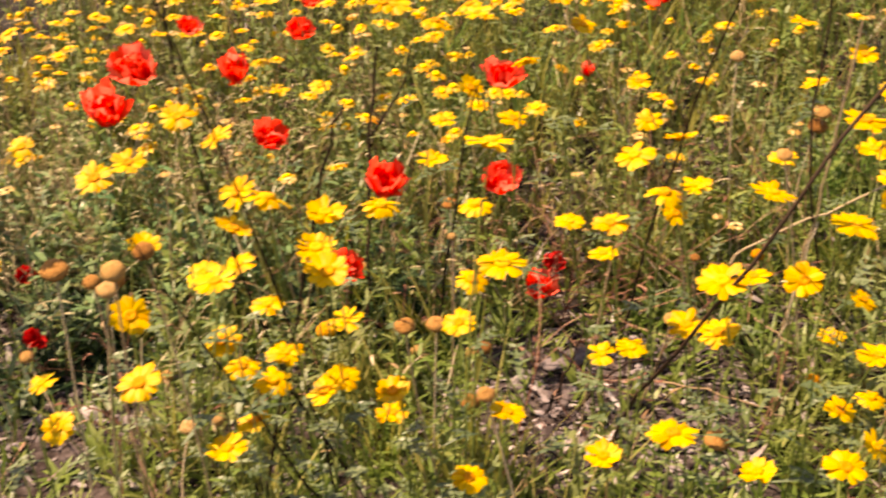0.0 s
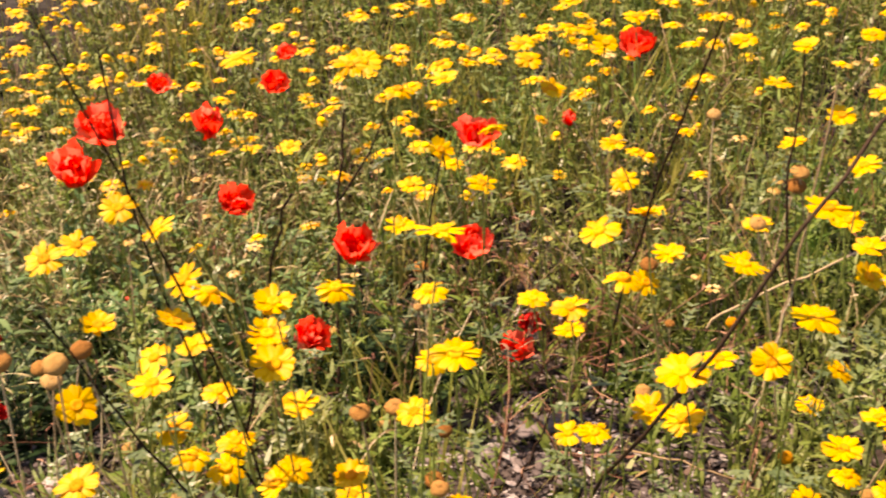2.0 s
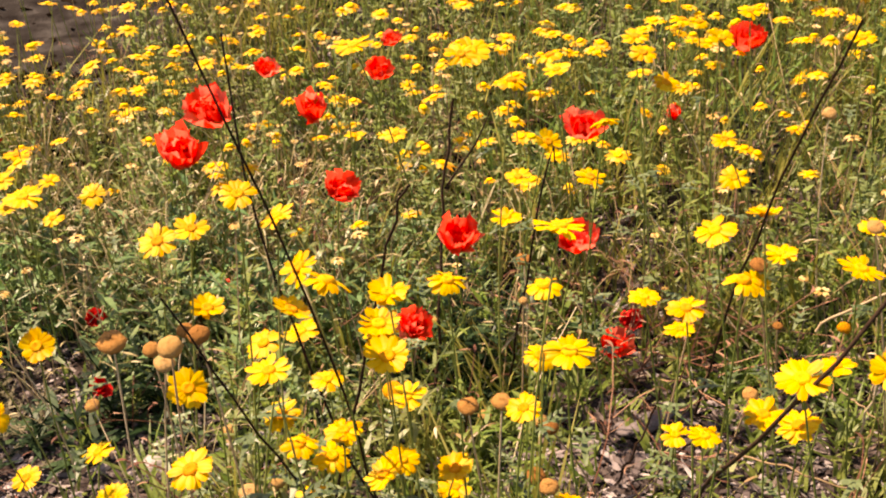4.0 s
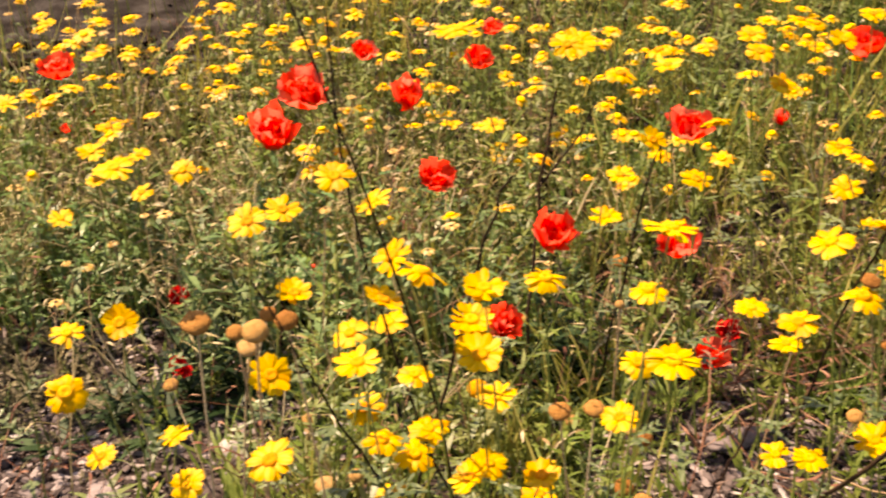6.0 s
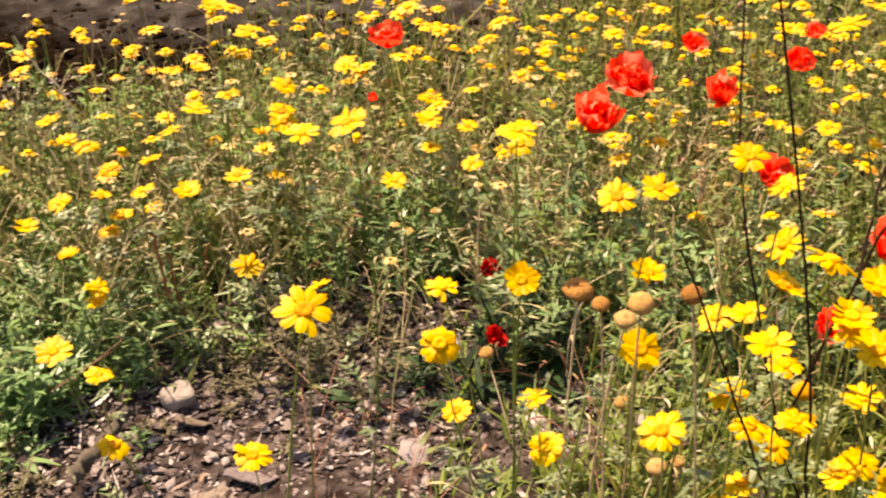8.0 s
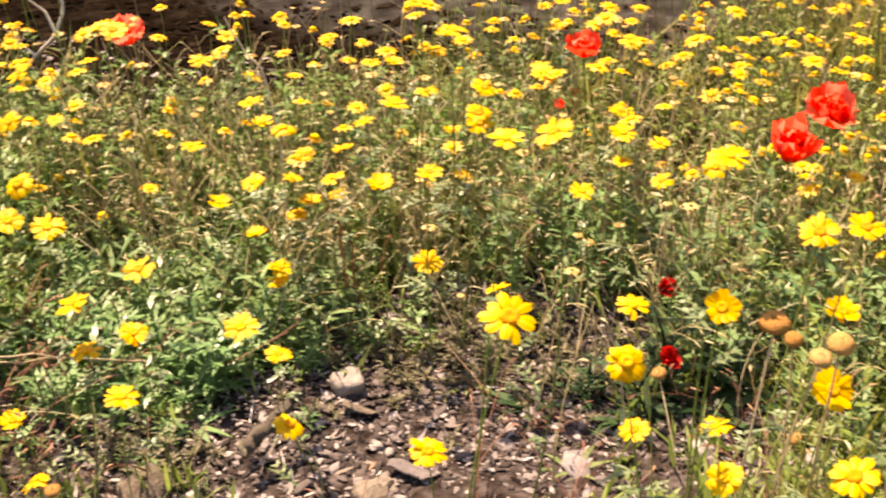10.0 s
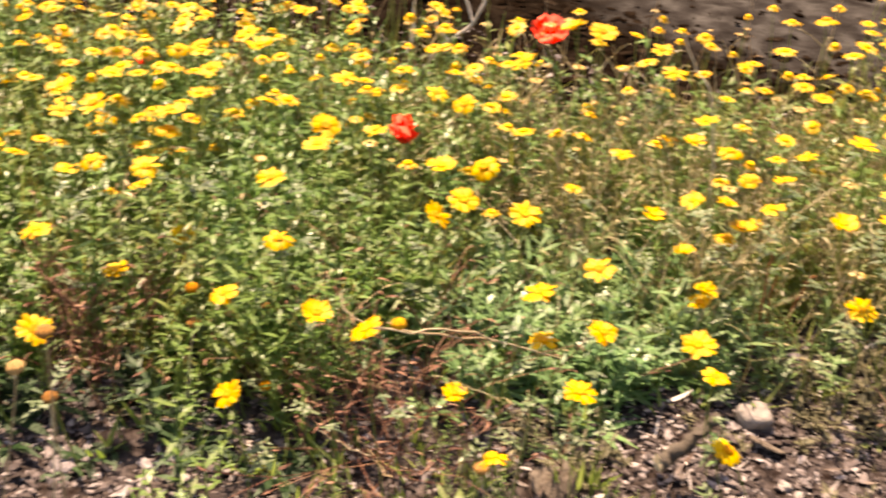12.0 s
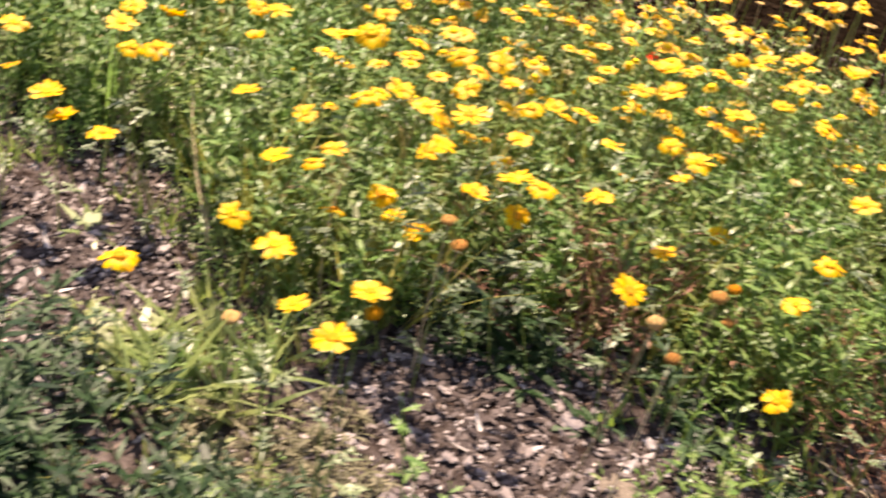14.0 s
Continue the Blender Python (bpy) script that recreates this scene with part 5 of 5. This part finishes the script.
dry_stem([(-1.652, 0.490, 0.000), (-1.637, 0.446, 0.080), (-1.626, 0.420, 0.120)], 0.0014, 0.0009, M_STRAWSTEM, "pale dry stalk standing among the flowers", [])
dry_stem([(-0.565, 1.208, -0.004), (-0.564, 1.206, 0.010), (-0.562, 1.192, 0.090), (-0.560, 1.175, 0.160)], 0.0030, 0.0022, M_RUSSETSTEM, "reddish-brown dry stalk upright among pale weeds", [])
dry_stem([(-0.554, 1.223, -0.004), (-0.555, 1.222, 0.010), (-0.557, 1.215, 0.070), (-0.553, 1.196, 0.120)], 0.0028, 0.0020, M_RUSSETSTEM, "reddish-brown dry stalk upright among pale weeds", [])
dry_stem([(-0.541, 1.270, -0.004), (-0.537, 1.263, 0.030), (-0.528, 1.248, 0.080), (-0.516, 1.239, 0.110)], 0.0028, 0.0020, M_RUSSETSTEM, "reddish-brown dry stalk upright among pale weeds", [])
dry_stem([(-0.913, 0.863, 0.110), (-0.862, 0.873, 0.120), (-0.809, 0.892, 0.120), (-0.778, 0.918, 0.110)], 0.0020, 0.0014, M_STRAWSTEM, "thin pale stalk leaning across the foliage", [])

dry_stem([(0.690, 0.960, -0.004), (0.640, 0.950, 0.201), (0.642, 0.950, 0.321), (0.645, 0.950, 0.400)], 0.0022, 0.0014, M_DARKSTEM, "tall thin dark dead stem leaning over the flowers", [])
dry_stem([(0.625, 0.950, -0.004), (0.640, 0.950, 0.090), (0.659, 0.950, 0.196), (0.682, 0.950, 0.360)], 0.0022, 0.0015, M_STRAWSTEM, "pale dry stalk standing among the flowers", [])
dry_stem([(0.560, 0.960, 0.100), (0.608, 0.950, 0.132), (0.705, 0.950, 0.158), (0.801, 0.950, 0.205)], 0.0022, 0.0015, M_STRAWSTEM, "pale dry stalk caught slanting among the plants", [])
dry_stem([(-0.655, 1.270, 0.020), (-0.677, 1.300, 0.234), (-0.700, 1.310, 0.290), (-0.733, 1.310, 0.340)], 0.0020, 0.0013, M_STRAWSTEM, "pale dry stalk standing among the flowers", [])
dry_stem([(-1.560, 0.510, -0.004), (-1.590, 0.500, 0.060), (-1.671, 0.543, 0.110), (-1.700, 0.560, 0.150)], 0.0016, 0.0010, M_STRAWSTEM, "thin pale stalk bent over the bare path", [])
dry_stem([(-1.640, 0.480, -0.004), (-1.640, 0.470, 0.040), (-1.660, 0.450, 0.100)], 0.0015, 0.0010, M_STRAWSTEM, "thin pale stalk bent over the bare path", [])


# ---- stones, bark and sticks on the bare soil ----
def stone(x, y, size, flat, mat, label, name="stone", seed=0, tip=0.0, long=1.0):
    """A worn stone half sunk in the soil."""
    r = np.random.default_rng(seed)
    bm = bmesh.new()
    bmesh.ops.create_icosphere(bm, subdivisions=3, radius=0.5)
    cuts = [Vector(r.normal(0, 1, 3)).normalized() for _ in range(9)]
    for v in bm.verts:
        d = v.co.normalized()
        k = min([1.0] + [0.64 / max(d.dot(c), 0.01) for c in cuts if d.dot(c) > 0.64])
        v.co = v.co * k * (1 + 0.10 * noise.noise(d * 2.2 + Vector((seed, 0, 0))) + 0.04 * noise.noise(d * 7 + Vector((0, seed, 0))))
        v.co.x *= long
        v.co.z *= flat
    for f in bm.faces:
        f.smooth = True
    me = bpy.data.meshes.new(name)
    bm.to_mesh(me)
    bm.free()
    me.materials.append(mat)
    ob = new(name, me)
    ob.matrix_world = Matrix.Translation((x, y, float(relief(x, y)) + 0.22 * flat * size)) @ Matrix.Rotation(r.uniform(0, 6.28), 4, "Z") @ Matrix.Rotation(tip, 4, "X") @ Matrix.Diagonal((size, size, size, 1))
    return tagged(ob, label, name.replace("_", " "), "stones on the soil" if name == "stone" else "")


def bark_plate(x, y, size, turn, tip, mat, label, seed):
    """A curled flake of bark or slate that leans on the chips."""
    r = np.random.default_rng(seed)
    nu, nv = 9, 7
    top = []
    for u in np.linspace(-1, 1, nu):
        for w in np.linspace(-1, 1, nv):
            edge = 1 - 0.12 * math.sin(5 * u + seed) * abs(w)
            top.append((0.5 * u * (1 - 0.18 * w * w), 0.32 * w * edge, 0.07 * (1 - w * w) * 0.6 + r.normal(0, 0.008)))
    top = np.array(top)
    low = top - (0, 0, 0.035)
    n = nu * nv
    f = grid_faces(nu, nv)
    rim = [i * nv for i in range(nu)] + [(nu - 1) * nv + j for j in range(1, nv)] + [i * nv + nv - 1 for i in range(nu - 2, -1, -1)] + [j for j in range(nv - 2, 0, -1)]
    side = np.array([(a, b, b + n, a + n) for a, b in zip(rim, rim[1:] + rim[:1])])
    me = mesh_np("bark_flake", np.concatenate([top, low]), np.concatenate([f, f[:, ::-1] + n, side[:, ::-1]]), mat, False)
    ob = new("bark_flake", me)
    ob.matrix_world = Matrix.Translation((x, y, float(relief(x, y)) + 0.06 * size + 0.20 * size * abs(math.sin(tip)))) @ Matrix.Rotation(turn, 4, "Z") @ Matrix.Rotation(tip, 4, "X") @ Matrix.Diagonal((size, size, size, 1))
    return tagged(ob, label, "bark", "flakes on the soil")


def stick(p, q, radius):
    """A weathered, split length of branch lying on the soil."""
    r = np.random.default_rng(4)
    p, q = np.array(p, float), np.array(q, float)
    t = np.linspace(0, 1, 12)[:, None]
    pts = p + (q - p) * t + r.normal(0, 0.0014, (12, 3))
    v, f = tube(pts - p, radius * np.linspace(1.1, 0.8, 12), 7)
    v = v + r.normal(0, 0.0009, v.shape)
    thing = new("stick")
    thing.location = p
    part("branch", mesh_np("branch", v, f, M_DRIFT, True), thing)
    for end, s in ((0, 0), (1, 11)):
        ring = v[s * 7 : s * 7 + 7]
        c = ring.mean(0)
        fan = np.array([(i, (i + 1) % 7, 7) if end else ((i + 1) % 7, i, 7) for i in range(7)])
        part("cut_end", mesh_np("cut_end", np.vstack([ring, c]), fan, M_STRAWSTEM), thing, label="paler broken end")
    tagged(thing, "short grey weathered stick lying on stony soil", "stick")


stone(-0.528, 1.076, 0.046, 0.7, M_STONE, "pale rounded stone half sunk in the soil", seed=3, tip=0.2, long=1.2)
stone(-0.470, 0.986, 0.015, 0.8, M_STONE, "small whitish pebble on stony soil", seed=4, tip=0, long=1.1)
stone(-0.453, 0.979, 0.013, 0.8, M_STONE, "small whitish pebble on stony soil", seed=5, tip=0, long=1.0)
stone(-0.334, 1.012, 0.021, 0.4, M_SLATE, "flat pale stone lying in reddish soil", seed=6, tip=0.1, long=1.5)
stone(-0.255, 1.005, 0.022, 0.35, M_SLATE, "flat pale stone lying in reddish soil", seed=7, tip=0.1, long=1.4)
stone(-0.257, 0.986, 0.041, 0.4, M_SLATE, "broad pale stone showing through low weeds", seed=8, tip=0.1, long=1.3)
stone(0.389, 0.990, 0.050, 0.35, M_SLATE, "flat mauve-grey stone in the soil", seed=9, tip=0.1, long=1.5)
stone(0.323, 0.967, 0.021, 0.8, M_STONE, "small whitish pebble on stony soil", seed=10, tip=0, long=1.1)
stone(-0.011, 1.046, 0.037, 0.6, M_STONE, "pale stone among the stems", seed=11, tip=0.1, long=1.2)
stone(-0.132, 1.034, 0.031, 0.7, M_STONE, "pale stone among the stems", seed=12, tip=0.1, long=1.1)
stone(0.328, 0.974, 0.031, 0.4, M_SLATE, "flat mauve-grey stone in the soil", seed=13, tip=0.1, long=1.5)
stone(-0.099, 0.916, 0.026, 0.6, M_STONE, "pale stone among the stems", seed=14, tip=0.1, long=1.2)
stone(-1.147, 0.391, 0.027, 0.5, M_SLATE, "grey stone at the edge of the gravel", seed=15, tip=0.1, long=1.2)
stone(-1.447, 0.282, 0.026, 0.5, M_STONE, "pale stone in dark soil", seed=16, tip=0.1, long=1.2)
stone(-1.490, 0.365, 0.028, 0.4, M_STONE, "pale stone in dark soil", seed=17, tip=0.1, long=1.3)
stone(-0.577, 0.858, 0.021, 0.5, M_SLATE, "grey stone on bare soil", seed=18, tip=0.1, long=1.3)
stone(-1.120, 0.635, 0.024, 0.5, M_SLATE, "grey stone on bare soil", seed=19, tip=0.1, long=1.3)
bark_plate(-0.629, 1.237, 0.037, 1.0, 0.9, M_DRYLEAF, "bleached curled dry leaf caught among green weeds", 2)
bark_plate(-0.502, 1.040, 0.042, -0.3, -0.55, M_BARK, "dark curled bark flake leaning on the chips", 3)
bark_plate(-0.420, 0.950, 0.052, -0.35, -0.45, M_SLATE, "grey slate flake propped over a hollow", 4)
bark_plate(-0.456, 0.913, 0.037, 0.2, 0.12, M_BARK, "brown bark flake lying on stone chips", 5)
bark_plate(-0.672, 0.863, 0.047, 1.3, 0.6, M_BARK, "brown dry leaf-like flake standing on edge", 6)
bark_plate(-0.680, 0.866, 0.053, 1.0, 0.6, M_BARK, "brown dry flake among green weeds", 7)
bark_plate(-0.452, 0.919, 0.040, 0.6, 0.15, M_BARK, "brown bark flake lying on stone chips", 8)
bark_plate(-1.025, 0.592, 0.040, 0.2, 0.2, M_BARK, "tan bark flake lying on gravel", 9)
stick((-0.586, 0.909, 0.032), (-0.551, 0.990, 0.054), 0.0080)


# ---- the thick of the flowers farther back ----
def far_head(r, size, droop):
    """A whole marigold head with its stalk, light enough to be many."""
    out = []
    n = int(r.integers(9, 13))
    for k in range(n):
        a = 2 * math.pi * k / n + r.normal(0, 0.1)
        out.append(blade((0.3 * size * math.cos(a), 0.3 * size * math.sin(a), 0), (math.cos(a), math.sin(a), 0.15 - droop), (0, 0, 1), 0.74 * size, 0.42 * size, -0.2))
    return joined(out)


def far_disc(size):
    n, rings = 7, [(0.02, 0.18), (0.25, 0.2), (0.42, 0.04), (0.3, -0.2)]
    v = np.array([(q * math.cos(t), q * math.sin(t), z) for q, z in rings for t in np.linspace(0, 2 * np.pi, n, endpoint=False)]) * size
    return v, grid_faces(4, n, True)


def build_far_flowers():
    r = np.random.default_rng(77)

    def chance(x, y):
        # thick towards the back of the bed and along its far end, thinning out past its edge
        start = 1.22 - 0.60 * np.clip((-1.10 - x) / 0.36, 0, 1) + 0.8 * np.clip(-1.6 - x, 0, 1) - 0.12 * np.clip(x / 0.6, 0, 1)
        deep = np.clip((y - start) / 0.35, 0, 1)
        thick = 0.62 + 0.30 * np.sin(3.7 * x + 0.5) * np.sin(4.9 * y + 1.0) + 0.55 * np.clip((-1.0 - x) / 0.3, 0, 1)
        more = 0.6 * np.exp(-(((x + 1.2) / 0.25) ** 2 + ((y - 1.3) / 0.16) ** 2))
        past = y - back_line(x)
        return (deep * thick + more) * np.where(past < -0.03, 1.0, 0.30 * np.clip(1 - past / 0.35, 0, 1))

    x, y = scatter(7200, (-2.6, 0.5), (1.7, 2.9), chance, 301)
    z = relief(x, y) + r.uniform(0.13, 0.28, len(x)) - 0.05 * (r.random(len(x)) < 0.3)
    kinds = [far_head(r, s, d) for s, d in ((0.0135, 0.0), (0.0145, 0.2), (0.0120, 0.4), (0.0150, 0.1), (0.0095, 0.6), (0.0110, 0.2))]
    turn, one = r.uniform(0, 6.28, len(x)), r.uniform(0.8, 1.15, len(x))

    # each head keeps its own tilt: shear the flat head by its lean
    vs, fs, us, gs = [], [], [], []
    n = m = 0
    disc_v, disc_f = far_disc(0.0135)
    for k in range(len(x)):
        hv, hf = kinds[int(r.integers(len(kinds)))]
        tx, ty = r.normal(0, 0.16), r.normal(0.02, 0.17)
        for v, box in ((hv, vs), (disc_v, us)):
            c, s = math.cos(turn[k]), math.sin(turn[k])
            q = np.stack([v[:, 0] * c - v[:, 1] * s, v[:, 0] * s + v[:, 1] * c, v[:, 2]], -1) * one[k]
            q[:, 2] -= q[:, 0] * tx + q[:, 1] * ty
            box.append(q + (x[k], y[k], z[k]))
        fs.append(hf + n)
        gs.append(disc_f + m)
        n += len(hv)
        m += len(disc_v)
    tagged(new("marigold_petals", mesh_np("marigold_petals", np.concatenate(vs), np.concatenate(fs), M_PETAL_FAR)), "crowd of small yellow marigold blooms farther back", "flowers", kind="stuff")
    tagged(new("marigold_discs", mesh_np("marigold_discs", np.concatenate(us), np.concatenate(gs), M_DISC_FAR, True)), "orange discs of the crowded marigolds farther back", "flowers", kind="stuff")
    stalks = []
    for k in range(len(x)):
        foot = np.array([x[k] + r.normal(0, 0.02), y[k] + r.normal(0, 0.02), -0.01])
        head = np.array([x[k], y[k], z[k] - 0.003])
        stalks.append(tube([foot, (foot + head) / 2 + r.normal(0, 0.006, 3), head], [0.0010, 0.0008, 0.0007], 3))
    v, f = joined(stalks)
    tagged(new("marigold_stalks", mesh_np("marigold_stalks", v, f, M_STEM)), "thin green stalks of the crowded marigolds", "stalks", kind="stuff")


def build_faded_heads():
    """Small cream and peach heads, gone over, on thin stalks through the back of the bed."""
    r = np.random.default_rng(88)

    def chance(x, y):
        past = y - back_line(x)
        return (0.25 + 0.55 * np.clip((y - 1.15) / 0.3, 0, 1) * (x < 0.1) + 0.2 * (x > 0.1)) * np.clip((y - 0.95) / 0.2, 0, 1) * np.where(past < 0, 1.0, 0.7 * np.clip(1 - past / 0.35, 0, 1))

    x, y = scatter(1500, (-2.2, 0.8), (1.5, 2.6), chance, 401)
    z = relief(x, y) + r.uniform(0.09, 0.25, len(x))
    kinds = [far_head(r, s, d) for s, d in ((0.0065, 0.3), (0.0075, 0.6), (0.0055, -0.3), (0.0085, 0.1))]
    v, f = placed(kinds, x, y, z, r.uniform(0, 6.28, len(x)), r.uniform(0.7, 1.25, len(x)), r.normal(0, 0.3, (len(x), 2)), 402)
    tagged(new("faded_heads", mesh_np("faded_heads", v, f, M_FADED)), "small faded cream flower heads among the marigolds", "flowers", kind="stuff")
    stalks = []
    for k in range(len(x)):
        foot = np.array([x[k] + r.normal(0, 0.025), y[k] + r.normal(0, 0.025), -0.01])
        head = np.array([x[k], y[k], z[k]])
        stalks.append(tube([foot, (foot + head) / 2 + r.normal(0, 0.006, 3), head], [0.0009, 0.0008, 0.0007], 3))
    v, f = joined(stalks)
    tagged(new("faded_stalks", mesh_np("faded_stalks", v, f, M_STRAWSTEM)), "thin dry stalks of the faded flower heads", "stalks", kind="stuff")


build_far_flowers()
build_faded_heads()
